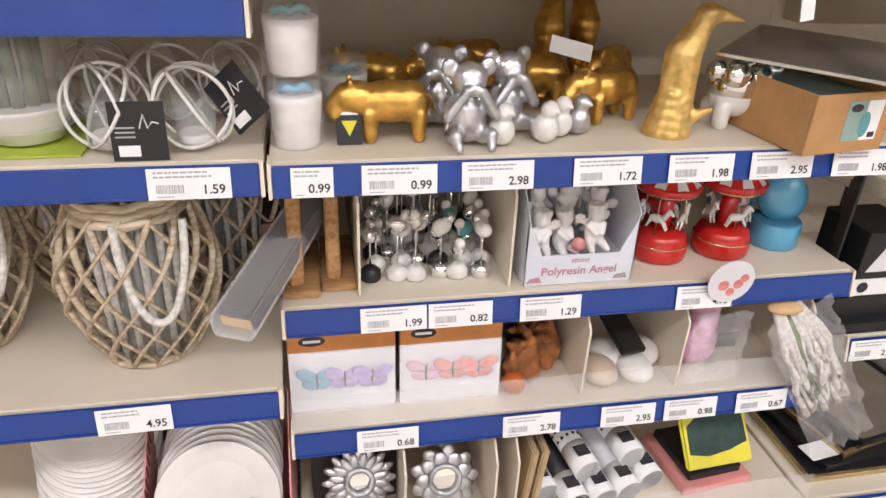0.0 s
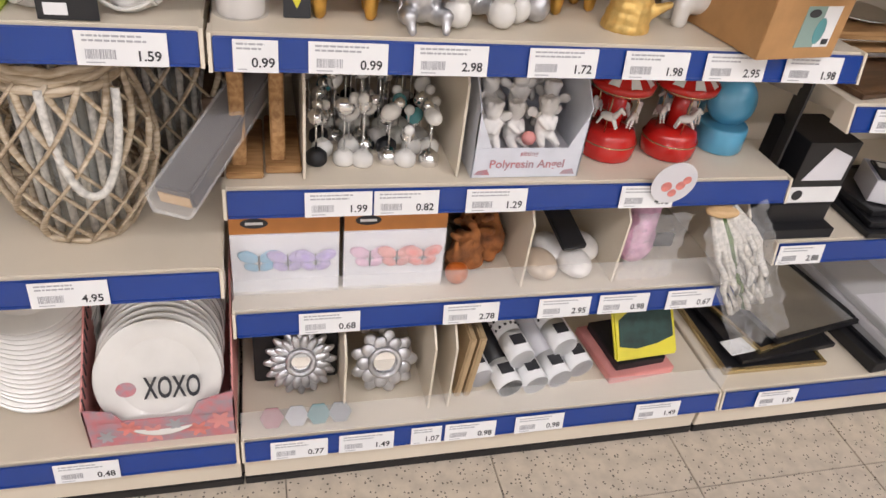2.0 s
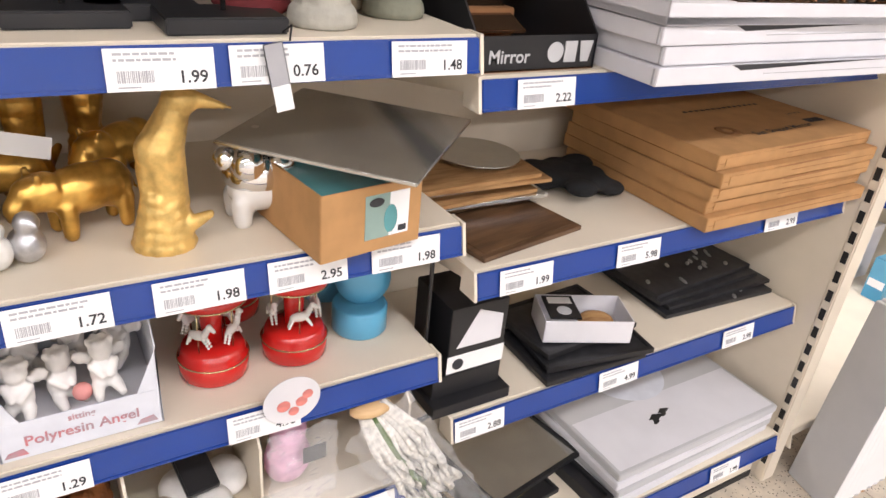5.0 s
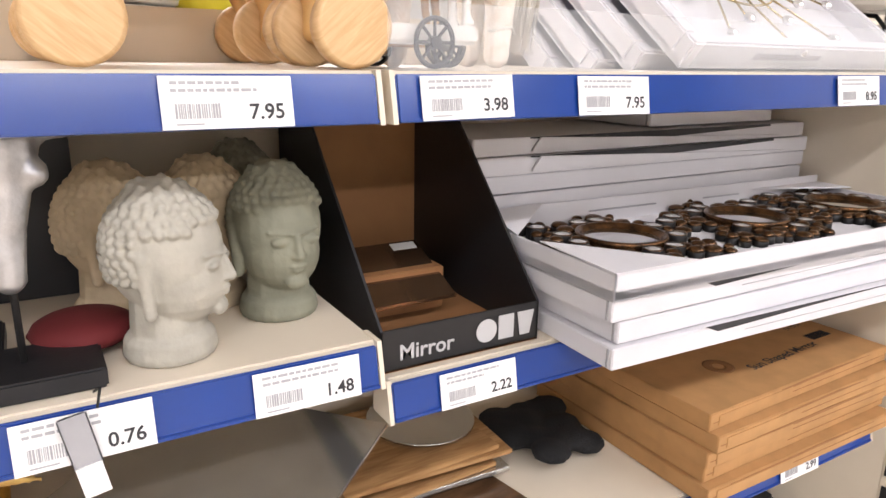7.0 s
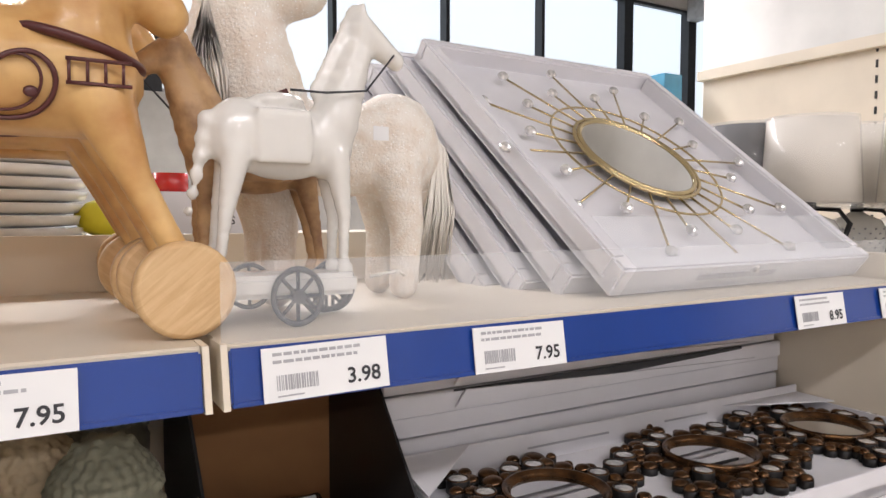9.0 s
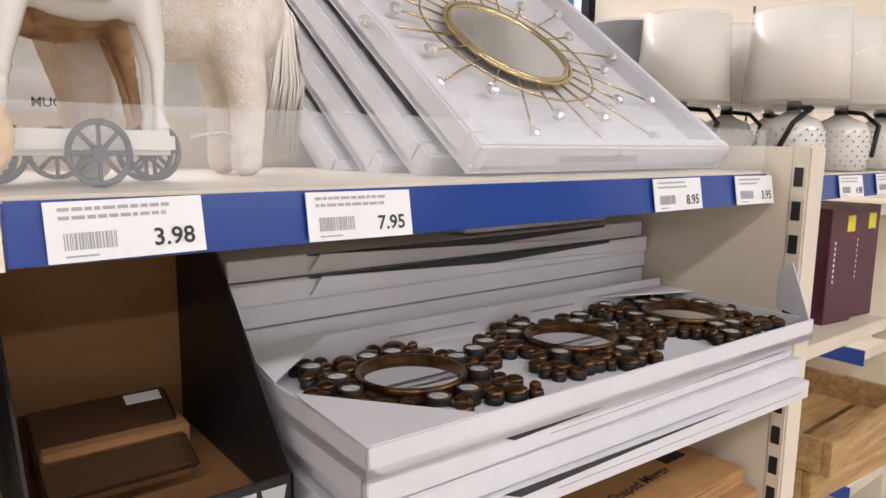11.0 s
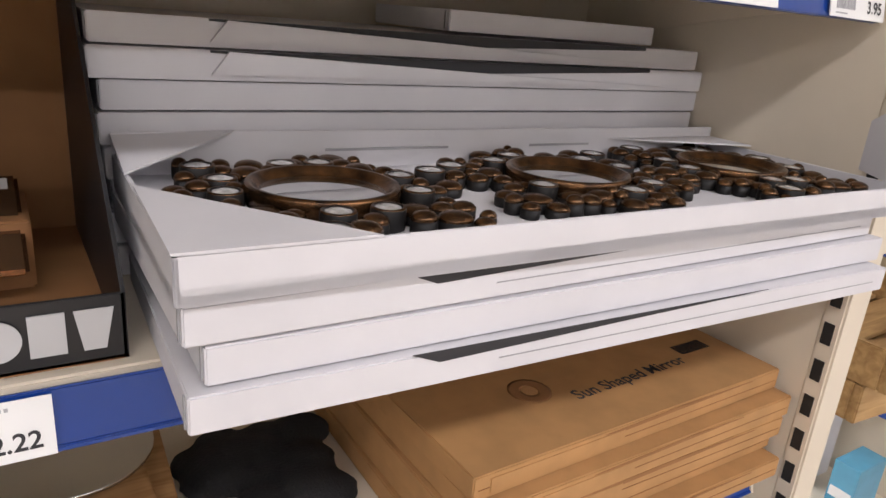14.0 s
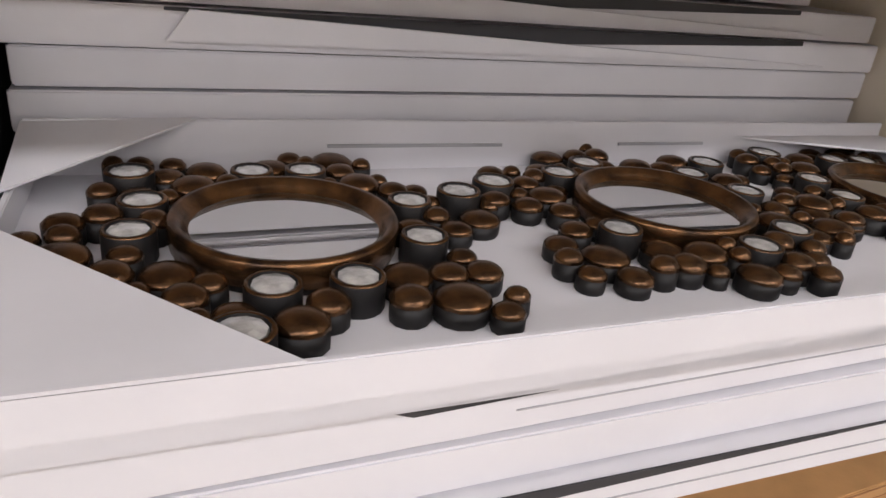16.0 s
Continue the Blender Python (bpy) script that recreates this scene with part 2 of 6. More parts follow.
def ball(c, r, bm=None, u=14, v=9, rot=None):
    bm = bm or bmesh.new()
    rr = (r, r, r) if isinstance(r, (int, float)) else r
    m = Matrix.Translation(c) @ (rot or Matrix()) @ Matrix.Diagonal((*rr, 1))
    top, low = bm.verts.new(m @ Vector((0, 0, 1))), bm.verts.new(m @ Vector((0, 0, -1)))
    rings = []
    for i in range(1, v):
        t = math.pi * i / v
        rings.append([bm.verts.new(m @ Vector((math.sin(t) * math.cos(k * math.tau / u), math.sin(t) * math.sin(k * math.tau / u), math.cos(t)))) for k in range(u)])
    for k in range(u):
        n = (k + 1) % u
        bm.faces.new((top, rings[0][k], rings[0][n])).smooth = True
        bm.faces.new((low, rings[-1][n], rings[-1][k])).smooth = True
        for p, q in zip(rings, rings[1:]):
            bm.faces.new((p[k], q[k], q[n], p[n])).smooth = True
    return bm


def limb(bm, p, q, r0, r1, steps=5):
    p, q = Vector(p), Vector(q)
    for k in range(steps + 1):
        f = k / steps
        ball(p.lerp(q, f), r0 + (r1 - r0) * f, bm, 10, 7)
    return bm


def prism(outline, depth, bm=None, axis="Y"):
    """A flat outline of (a, z), given depth along Y (or along Z for (x, y))."""
    bm = bm or bmesh.new()
    def at(p, d):
        return (p[0], d, p[1]) if axis == "Y" else (p[0], p[1], d)
    a, b = [bm.verts.new(at(p, 0)) for p in outline], [bm.verts.new(at(p, depth)) for p in outline]
    bm.faces.new(a), bm.faces.new(b[::-1])
    for k in range(len(a)):
        bm.faces.new((a[k], b[k], b[(k + 1) % len(a)], a[(k + 1) % len(a)]))
    bmesh.ops.recalc_face_normals(bm, faces=bm.faces)
    return bm


def thing(name, m, label, category, group="", kind=""):
    ob = new(name)
    ob.empty_display_size = 0.02
    ob.matrix_world = m if isinstance(m, Matrix) else pose(*m)
    return tagged(ob, label, category, group, kind)


def mesh_of(bm, mats):
    me = bpy.data.meshes.new("mesh")
    bm.to_mesh(me)
    bm.free()
    for m in mats if isinstance(mats, (list, tuple)) else [mats]:
        me.materials.append(m)
    return me


def part(name, bm, material, parent, label="", m=None):
    ob = new(name, bm if isinstance(bm, bpy.types.Mesh) else mesh_of(bm, material))
    ob.parent = parent
    if m is not None:
        ob.matrix_basis = m
    return tagged(ob, label)


def solid(name, bm, material, m, label, category, group="", kind=""):
    ob = new(name, bm if isinstance(bm, bpy.types.Mesh) else mesh_of(bm, material))
    ob.matrix_world = m if isinstance(m, Matrix) else pose(*m)
    return tagged(ob, label, category, group, kind)


def fuse(ob, voxel=0.004, rounds=4):
    """Melt overlapping volumes into one modelled body."""
    a = ob.modifiers.new("fuse", "REMESH")
    a.mode, a.voxel_size, a.use_smooth_shade = "VOXEL", voxel, True
    b = ob.modifiers.new("soften", "SMOOTH")
    b.factor, b.iterations = 0.5, rounds
    return ob


TEXTS = {}


def writing(words, size, align="LEFT"):
    """A mesh of the words, lying in the XY plane."""
    key = (words, size, align)
    if key not in TEXTS:
        cu = bpy.data.curves.new("writing", "FONT")
        cu.body, cu.size, cu.align_x, cu.resolution_u = words, size, align, 3
        cu.offset = size * 0.018
        ob = new("writing", cu)
        TEXTS[key] = bpy.data.meshes.new_from_object(ob.evaluated_get(bpy.context.evaluated_depsgraph_get()))
        bpy.data.objects.remove(ob)
    return TEXTS[key].copy()


WARM = [(w, 0.041 * 0.42, "RIGHT") for w in ("0.99 2.98 1.72 1.98 2.95 1.99 0.82 1.29 4.95 0.68 2.78 0.98 0.67 0.77 1.49 1.07 2.88 4.99 5.98 2.99 2.22 0.76 1.48 7.95 3.98 8.95 3.95 1.59 0.48 4.98".split())]
WARM += [("Mirror", 0.026, "LEFT"), ("Sun Shaped Mirror", 0.026, "LEFT"), ("FA75774", 0.014, "LEFT"), ("MUGS", 0.018, "LEFT"), ("sitting", 0.013, "CENTER"), ("Polyresin Angel", 0.021, "CENTER"), ("xo", 0.09, "LEFT"), ("XOXO", 0.036, "LEFT")]
for w in WARM:
    writing(*w)


def write_on(parent, words, size, material, m, name="lettering", align="LEFT"):
    me = writing(words, size, align)
    me.materials.clear()
    me.materials.append(material)
    return part(name, me, material, parent, "", m)


def bars(spans, h, bm=None):
    bm = bm or bmesh.new()
    for x0, x1, z0, z1 in spans:
        bx(bm, (x0, -h, z0), (x1, 0, z1))
    return bm


# ---- the hall ----
def wall_piece(name, a, b, mat, label, category="wall"):
    return solid(name, box(a, b, 0.0), mat, (0, 0, 0), label, category, kind="structure")


wall_piece("wall_front", (-6, -8.2, 0), (13, -8.0, 5.4), WALL, "plain white painted wall of the shop", "wall")
wall_piece("wall_west", (-6.2, -8.2, 0), (-6, 8.2, 5.4), WALL, "plain white painted side wall of the shop", "wall")
wall_piece("wall_east", (13, -8.2, 0), (13.2, 8.2, 5.4), WALL, "plain white painted end wall of the shop", "wall")
wall_piece("wall_north", (-6, 8, 0), (13, 8.2, 2.9), WALL, "white wall under a row of high windows", "wall")
wall_piece("wall_lintel", (-6, 8, 5.1), (13, 8.2, 5.4), WALL, "white strip of wall over the windows", "wall")
wall_piece("ceiling", (-6.2, -8.2, 5.4), (13.2, 8.2, 5.5), CEIL, "white ceiling of a shop hall", "ceiling")
wall_piece("backdrop", (-8, 9.5, 2), (16, 9.55, 6.5), SKYLIT, "bright pale daylight behind the windows", "sky")
win = thing("window_1", (0, 8.1, 2.9), "row of high windows with dark metal mullions", "window", kind="structure")
for k, x in enumerate((-5.9, -3.5, -1.1, 0.6, 2.1, 4.3, 6.0, 7.7, 9.5, 11.05, 12.9)):
    part("mullion", box((x - (0.1 if x in (2.1, 9.5, 11.05) else 0.03), -0.09, 0), (x + (0.1 if x in (2.1, 9.5, 11.05) else 0.03), 0.09, 2.2)), FRAME_DARK, win)
for z in (0.0, 2.15):
    part("transom", box((-6, -0.05, z), (13, 0.05, z + 0.05)), FRAME_DARK if z else STEEL, win)
for x in (2.0, 5.0, 8.0, 11.0):
    solid("roof_beam", box((x - 0.12, -8, 4.9), (x + 0.12, 8, 5.395), 0.01), STEEL, (0, 0, 0), "grey painted steel roof beam under the ceiling", "beam", "roof beams", "structure")
for lx, ly, watts in LAMP_ROWS:
    lt = thing("ceiling_light", (lx, ly, 3.5), "long white fluorescent ceiling light hung on wires", "ceiling light", "ceiling lights")
    part("housing", box((-1.35, -0.09, 0), (1.35, 0.09, 0.06), 0.01), WALL, lt)
    part("tube", tube([(-1.3, 0, -0.02), (1.3, 0, -0.02)], 0.014), TUBE, lt, "glowing tube")
    for x in (-1.1, 1.1):
        part("wire", tube([(x, 0, 0.05), (x, 0, 1.9)], 0.004, 5), STEEL, lt)
ground = solid("floor", box((-6, -8, -0.1), (13, 8, -0.004), 0), GROUT, (0, 0, 0), "speckled beige terrazzo tile floor", "floor", kind="structure")

# ---- shelving ----
BACK = 0.44


def shelf(x0, x1, front, top, label, back=BACK, rail=True, h=0.047):
    s = thing("shelf", (x0, front, top), label, "shelf", "gondola shelves")
    w, d = x1 - x0, back - front
    part("plate", box((0.002, 0.004, -0.028), (w - 0.002, d, 0), 0.002), CREAM, s, "cream steel plate")
    if rail:
        part("rail", box((0.006, -0.004, -h + 0.002), (w - 0.006, 0.0005, -0.003), 0.0015), BLUE, s, "blue plastic price rail", pose(0, 0, 0, -10))
        part("rail_lip", box((0.006, -0.0065, -h), (w - 0.006, 0.002, -h + 0.004), 0.001), BLUE, s, "", pose(0, 0, 0, -10))
    for x in (0.0, w - 0.005):
        part("end_cap", prism([(-0.003, 0.001), (0.03, 0.001), (0.03, -h), (-0.0135, -h)], 0.005), CREAM, s, "", pose(x + 0.005, 0, 0, 0, 0, 90))
    for x in (0.008, w - 0.012):
        bm = prism([(0.02, -0.028), (d, -0.028), (d, -0.085), (d - 0.05, -0.085)], 0.004)
        bmesh.ops.transform(bm, matrix=pose(x + 0.004, 0, 0, 0, 0, 90), verts=bm.verts)
        part("bracket", bm, CREAM, s)
    return s


def price(x, front, top, words, w=0.104, h=0.041, rz=0):
    p = thing("price_label", (x, front - 0.0075 - 0.174 * (0.0035 + h), top - 0.0035 - h, -10, random.uniform(-0.8, 0.8), 0), "white paper price label reading " + words + " clipped in a rail", "price label", "price labels")
    part("card", box((0, -0.0012, 0), (w, 0, h), 0.0), PAPER, p)
    front_m = pose(w * 0.93, -0.0018, h * 0.17, 90)
    write_on(p, words, h * 0.42, INK, front_m, "price_text", "RIGHT")
    rng = random.Random(int(x * 1000) + int(top * 77))
    spans, c = [], w * 0.1
    while c < w * 0.42:
        t = rng.choice((0.0006, 0.001, 0.0016))
        spans.append((c, c + t, h * 0.2, h * 0.48))
        c += t + rng.choice((0.0006, 0.001))
    if w > 0.07:
        tagged(part("barcode", bars(spans, 0.0016), GREY_INK, p), kind="stuff")
    rows = []
    for z in (0.84, 0.7):
        c = w * 0.08
        end = w * rng.uniform(0.55, 0.8)
        while c < end:
            l = rng.uniform(0.003, 0.009)
            rows.append((c, min(c + l, end), h * z, h * (z + 0.06)))
            c += l + 0.0015
    rows.append((w * 0.1, w * 0.3, h * 0.08, h * 0.11))
    tagged(part("small_print", bars(rows, 0.0016), GREY_INK, p), kind="stuff")
    return p


SPEC = "cream steel shop shelf with a blue price rail"
LEVELS = [  # x0, x1, front, top
    (-0.996, 0.0, 0.0, 1.120), (-0.996, 0.0, 0.0, 0.913), (-0.996, 0.0, -0.04, 0.563),
    (0.004, 1.0, 0.007, 1.168), (0.004, 1.0, 0.0, 0.908), (0.004, 1.0, 0.027, 0.661), (0.004, 1.0, 0.006, 0.432), (0.004, 1.0, 0.004, 1.430),
    (1.008, 2.0, 0.004, 1.430), (1.02, 2.0, 0.037, 1.105), (1.03, 2.0, 0.006, 0.817), (1.03, 2.0, 0.022, 0.517)]
for l in LEVELS:
    shelf(*l, SPEC)
BASE_Z, BASE_F = 0.173, -0.053
for x0, x1 in ((-0.996, 0.0), (0.004, 1.0), (1.004, 2.0)):
    shelf(x0, x1, BASE_F, BASE_Z, "cream steel base shelf with a blue price rail above the floor")
    k = thing("kick_plate", (x0, -0.022, 0), "cream steel kick plate under the base shelf", "kick plate", "kick plates")
    part("plate", box((0, 0, 0.022), (x1 - x0 - 0.003, 0.012, 0.144)), CREAM, k)
    # Dark strip puts the shade under the kick plate into colour.
    part("gap_shade", box((0, -0.002, 0), (x1 - x0, 0.012, 0.021)), DARK, k, "dark strip for the shade at the floor")
    b = solid("back_panel", box((x0 - 0.003, BACK + 0.002, 0.02), (x1 + 0.001, BACK + 0.022, 1.5), 0.001), CREAM, (0, 0, 0), "cream perforated steel back panel of the shelving", "panel", "back panels", "structure")
for name, words_list, front, top in (
        ("s3", [(0.034, "0.99", 0.056), (0.128, "0.99"), (0.267, "2.98"), (0.431, "1.72"), (0.578, "1.98"), (0.711, "2.95"), (0.85, "1.98")], 0.0, 0.908),
        ("c", [(0.124, "1.99"), (0.231, "0.82"), (0.381, "1.29"), (0.655, "4.95")], 0.027, 0.661),
        ("d", [(0.112, "0.68"), (0.365, "2.78"), (0.546, "2.95"), (0.668, "0.98"), (0.812, "0.67")], 0.006, 0.432),
        ("e", [(0.055, "0.77"), (0.18, "1.49"), (0.318, "1.07", 0.06), (0.385, "0.98"), (0.53, "0.98"), (0.795, "1.49"), (1.09, "1.99"), (1.739, "1.99")], BASE_F, BASE_Z),
        ("t1", [(1.036, "2.88"), (1.369, "4.99"), (1.734, "2.98")], 0.022, 0.517),
        ("t2", [(1.075, "1.99"), (1.32, "5.98"), (1.72, "2.99")], 0.006, 0.817),
        ("t3", [(1.083, "2.22")], 0.037, 1.105), ("s4", [(0.56, "1.99"), (0.68, "0.76"), (0.868, "1.48")], 0.007, 1.168),
        ("u", [(0.81, "7.95"), (1.037, "3.98"), (1.226, "7.95"), (1.701, "8.95"), (1.893, "3.95")], 0.004, 1.430),
        ("a", [(-0.146, "1.59")], 0.0, 0.913), ("a", [(-0.262, "4.95")], -0.04, 0.563), ("a", [(-0.305, "0.48")], BASE_F, BASE_Z)):
    for row in words_list:
        price(row[0], front, top, row[1], *(row[2:]))


def upright(x):
    p = thing("end_panel", (x, 0, 0), "cream steel end panel with a slotted front post", "end panel", kind="structure")
    part("panel", box((0.002, -0.03, 0.0), (0.03, BACK + 0.02, 1.468), 0.002), CREAM, p)
    part("post", box((0.0, -0.055, 0.0), (0.05, -0.028, 1.47), 0.003), CREAM, p)
    for k in range(28):
        part("slot", box((-0.0012, -0.047, 0.06 + k * 0.05), (0.001, -0.034, 0.06 + k * 0.05 + 0.028), 0.0), DARK, p)
    return p


upright(2.008)
for x0, x1, front, z, tall in ((0.006, 0.998, 0.008, 0.432, 0.066), (0.006, 0.998, -0.05, 0.173, 0.072), (1.01, 1.995, 0.006, 1.430, 0.062)):
    ob = solid("front_guard", box((x0, front, z), (x1, front + 0.002, z + tall), 0.0005), PLASTIC, (0, 0, 0), "clear acrylic strip standing along the shelf edge", "shelf guard", "front guards")
    ob.visible_shadow = False


def divider(x, front, z, h, d=0.36):
    return solid("shelf_divider", prism([(front, 0), (front + d, 0), (front + d, h), (front + 0.03, h), (front, h - 0.03)], 0.004), CREAM, pose(x, 0, z + 0.0008, 0, 0, 90), "cream plastic shelf divider panel", "divider", "dividers")


divider(0.128, 0.05, 0.661, 0.19), divider(0.372, 0.05, 0.661, 0.19)
for x in (0.52, 0.705, 0.955):
    divider(x, 0.03, 0.432, 0.17)
for x in (0.195, 0.36, 0.40):
    divider(x, -0.02, 0.173, 0.19)

# ---- bay three, upper shelf: white trays of mirrors ----
T3 = 1.1058


def white_tray(x, y, z, w, d, h, rz=0.0, label="flat white cardboard box for wall mirrors, stacked", gap=False, group="flat white boxes"):
    t = thing("flat_box", (x, y, z, 0, 0, rz), label, "box", group)
    part("carton", box((0, 0, 0), (w, d, h - 0.0015), 0.0012), WHITE_CARD, t)
    part("fold", box((-0.0012, 0.006, 0.002), (0.0012, 0.009, h - 0.003), 0), GREY_CARD, t)
    if gap == "lid":
        # Flat black shape stands in for the shade inside the open lid.
        part("opening_shade", prism([(w * 0.13, h * 0.86), (w * 0.5, h * 0.5), (w * 0.86, h * 0.82), (w * 0.86, h * 0.97), (w * 0.13, h * 0.93)], 0.002), INK, t, "black patch for the shade inside the lid", pose(0, -0.0016, 0))
        part("lid_flap", prism([(w * 0.13, h * 0.2), (w * 0.15, h * 0.92), (w * 0.5, h * 0.55), (w * 0.9, h * 0.2)], 0.003), WHITE_CARD, t, "", pose(0, -0.006, 0))
    elif gap:
        # Black wedge on the closed front, painted as the slit's shade.
        part("opening_shade", prism([(w * 0.2, h * 0.98), (w * 0.23, h * 0.66), (w * 0.45, h * 0.82), (w * 0.72, h * 0.98)], 0.001), INK, t, "black wedge for the shaded slit under the lid", pose(0, -0.0006, 0))
        part("lid_seam", box((w * 0.3, -0.0006, h * 0.42), (w * 0.97, 0.0, h * 0.45), 0), GREY_CARD, t)
    return t


for k in range(3):
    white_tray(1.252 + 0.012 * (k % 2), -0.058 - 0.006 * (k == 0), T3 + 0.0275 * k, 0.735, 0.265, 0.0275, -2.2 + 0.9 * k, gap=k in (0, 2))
tray = thing("mirror_tray", (1.247, -0.064, T3 + 0.0835, 0, 0, -1.6), "open white cardboard tray holding three ornate mirrors", "box")
TW, TD, TH = 0.752, 0.27, 0.031
part("tray_base", box((0, 0, 0), (TW, TD, 0.012), 0.001), WHITE_CARD, tray)
part("front_wall", box((0, 0, 0), (TW, 0.004, TH), 0.0008), WHITE_CARD, tray)
part("back_wall", box((0, TD - 0.004, 0), (TW, TD, TH + 0.018), 0.0008), WHITE_CARD, tray)
for x in (0, TW - 0.004):
    part("side_wall", box((x, 0, 0), (x + 0.004, TD, TH), 0.0008), WHITE_CARD, tray)


def tri(a, b, c, thick=0.0016):
    """A folded triangle of card between three points."""
    bm = bmesh.new()
    n = (Vector(b) - Vector(a)).cross(Vector(c) - Vector(a)).normalized() * thick
    up, low = [bm.verts.new(Vector(q)) for q in (a, b, c)], [bm.verts.new(Vector(q) - n) for q in (a, b, c)]
    bm.faces.new(up), bm.faces.new(low[::-1])
    for k in range(3):
        bm.faces.new((up[k], low[k], low[(k + 1) % 3], up[(k + 1) % 3]))
    return bm


part("corner_flap", tri((-0.001, -0.001, TH + 0.002), (0.125, -0.001, TH + 0.002), (-0.001, 0.135, TH + 0.006)), WHITE_CARD, tray, "folded triangular corner")
part("corner_flap", tri((-0.001, TD - 0.001, TH + 0.017), (-0.001, 0.182, TH + 0.003), (0.104, TD - 0.001, TH + 0.019)), WHITE_CARD, tray)
part("wall_notch", box((0.19, TD - 0.0052, TH - 0.002), (0.33, TD - 0.0038, TH + 0.0005), 0), GREY_CARD, tray)
part("wall_notch", box((0.44, TD - 0.0052, TH - 0.002), (0.53, TD - 0.0038, TH + 0.0005), 0), GREY_CARD, tray)
part("corner_flap", prism([(TW, TD), (TW - 0.2, TD), (TW, TD - 0.07)], 0.0018, axis="Z"), WHITE_CARD, tray, "", pose(0, 0, TH + 0.004))
part("raised_flap", prism([(0, 0), (0.13, 0), (0.05, 0.075)], 0.0018), WHITE_CARD, tray, "bent upright flap", pose(TW - 0.005, 0.002, TH - 0.004, 0, -8, 75))

DOMES = {}


def dome(r, h):
    key = (round(r, 4), round(h, 4))
    if key not in DOMES:
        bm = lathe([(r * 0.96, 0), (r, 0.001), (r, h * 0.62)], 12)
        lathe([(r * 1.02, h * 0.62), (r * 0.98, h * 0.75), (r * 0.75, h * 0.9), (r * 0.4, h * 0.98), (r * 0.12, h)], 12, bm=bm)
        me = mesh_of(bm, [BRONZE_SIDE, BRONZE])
        # Bronze on the cap, near-black on the side below it.
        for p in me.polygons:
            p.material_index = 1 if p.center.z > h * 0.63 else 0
        DOMES[key] = me
    return DOMES[key]


def cup(r, h):
    key = ("cup", round(r, 4))
    if key not in DOMES:
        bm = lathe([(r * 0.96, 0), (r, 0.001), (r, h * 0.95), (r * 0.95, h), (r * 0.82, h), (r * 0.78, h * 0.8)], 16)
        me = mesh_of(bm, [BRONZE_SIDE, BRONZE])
        # Upward faces take bronze, all others near-black.
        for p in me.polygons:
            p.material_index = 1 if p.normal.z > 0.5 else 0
        gem = mesh_of(lathe([(r * 0.79, h * 0.8), (r * 0.74, h * 0.96), (r * 0.36, h * 1.03)], 10), CRYSTAL)
        for p in gem.polygons:
            p.use_smooth = False
        DOMES[key] = (me, gem)
    return DOMES[key]


def bead_mirror(m, turn, seed):
    o = thing("wall_mirror", m, "round mirror in a bronze button frame with clear gems", "mirror", "ornate mirrors")
    part("ring", lathe([(0.0615, 0.004), (0.0622, 0.0165), (0.0608, 0.0187), (0.0575, 0.0187), (0.0535, 0.0145), (0.0502, 0.0098)], 48), BRONZE, o, "antique bronze dished ring")
    part("mirror_glass", lathe([(0.0515, 0.0104), (0.0515, 0.0112)], 40), MIRROR, o, "round mirror glass")
    part("backing", lathe([(0.06, 0.0), (0.06, 0.0035)], 40), BRONZE_SIDE, o)
    rng = random.Random(seed)
    wanted = []
    for k in range(12):
        a = turn + k * math.tau / 12
        far = k % 2 == 0
        wanted.append((0.078 + rng.uniform(-0.002, 0.004), a + rng.uniform(-0.12, 0.12), 0.0135, k % 3 != 1))
        wanted.append(((0.118 if far else 0.099) + rng.uniform(-0.006, 0.004), a + rng.uniform(-0.1, 0.1), 0.0145 if far else 0.0125, k % 4 == 0))
    for r, n in ((0.013, 60), (0.0105, 400), (0.0085, 900), (0.0068, 900)):
        for _ in range(n):
            wanted.append((rng.uniform(0.069, 0.14), rng.uniform(0, math.tau), r, False))
    kept = []
    for rad, a, r, gem in wanted:
        x, y = rad * math.cos(a), rad * math.sin(a)
        lobe = max(0.0, math.cos(6 * (a - turn)) * 0.6 + 0.4) ** 0.7
        if 0.0605 + r * 0.92 < rad < 0.101 + 0.04 * lobe - 0.3 * r and abs(y) < 0.127 - r and all((x - p) ** 2 + (y - q) ** 2 > (0.9 * (r + w)) ** 2 for p, q, w in kept):
            kept.append((x, y, r))
            if gem:
                body, stone = cup(r, 0.0175)
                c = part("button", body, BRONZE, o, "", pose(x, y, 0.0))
                part("gem", stone, CRYSTAL, c, "clear faceted gem")
            else:
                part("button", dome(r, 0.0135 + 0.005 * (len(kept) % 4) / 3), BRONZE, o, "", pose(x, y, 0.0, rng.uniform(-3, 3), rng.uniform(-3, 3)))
    return o


TB = T3 + 0.0957
bead_mirror((1.392, 0.075, TB), 0.15, 5)
bead_mirror((1.650, 0.072, TB), 0.62, 11)
bead_mirror((1.894, 0.063, TB), 0.10, 23)
z = T3
for k, (x0, w, h) in enumerate(((1.255, 0.75, 0.03), (1.25, 0.76, 0.03), (1.255, 0.755, 0.029), (1.25, 0.76, 0.029), (1.247, 0.755, 0.029), (1.25, 0.76, 0.027), (1.241, 0.765, 0.028), (1.243, 0.75, 0.026))):
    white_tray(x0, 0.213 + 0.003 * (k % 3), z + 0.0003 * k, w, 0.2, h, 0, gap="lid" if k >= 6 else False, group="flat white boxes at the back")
    z += h
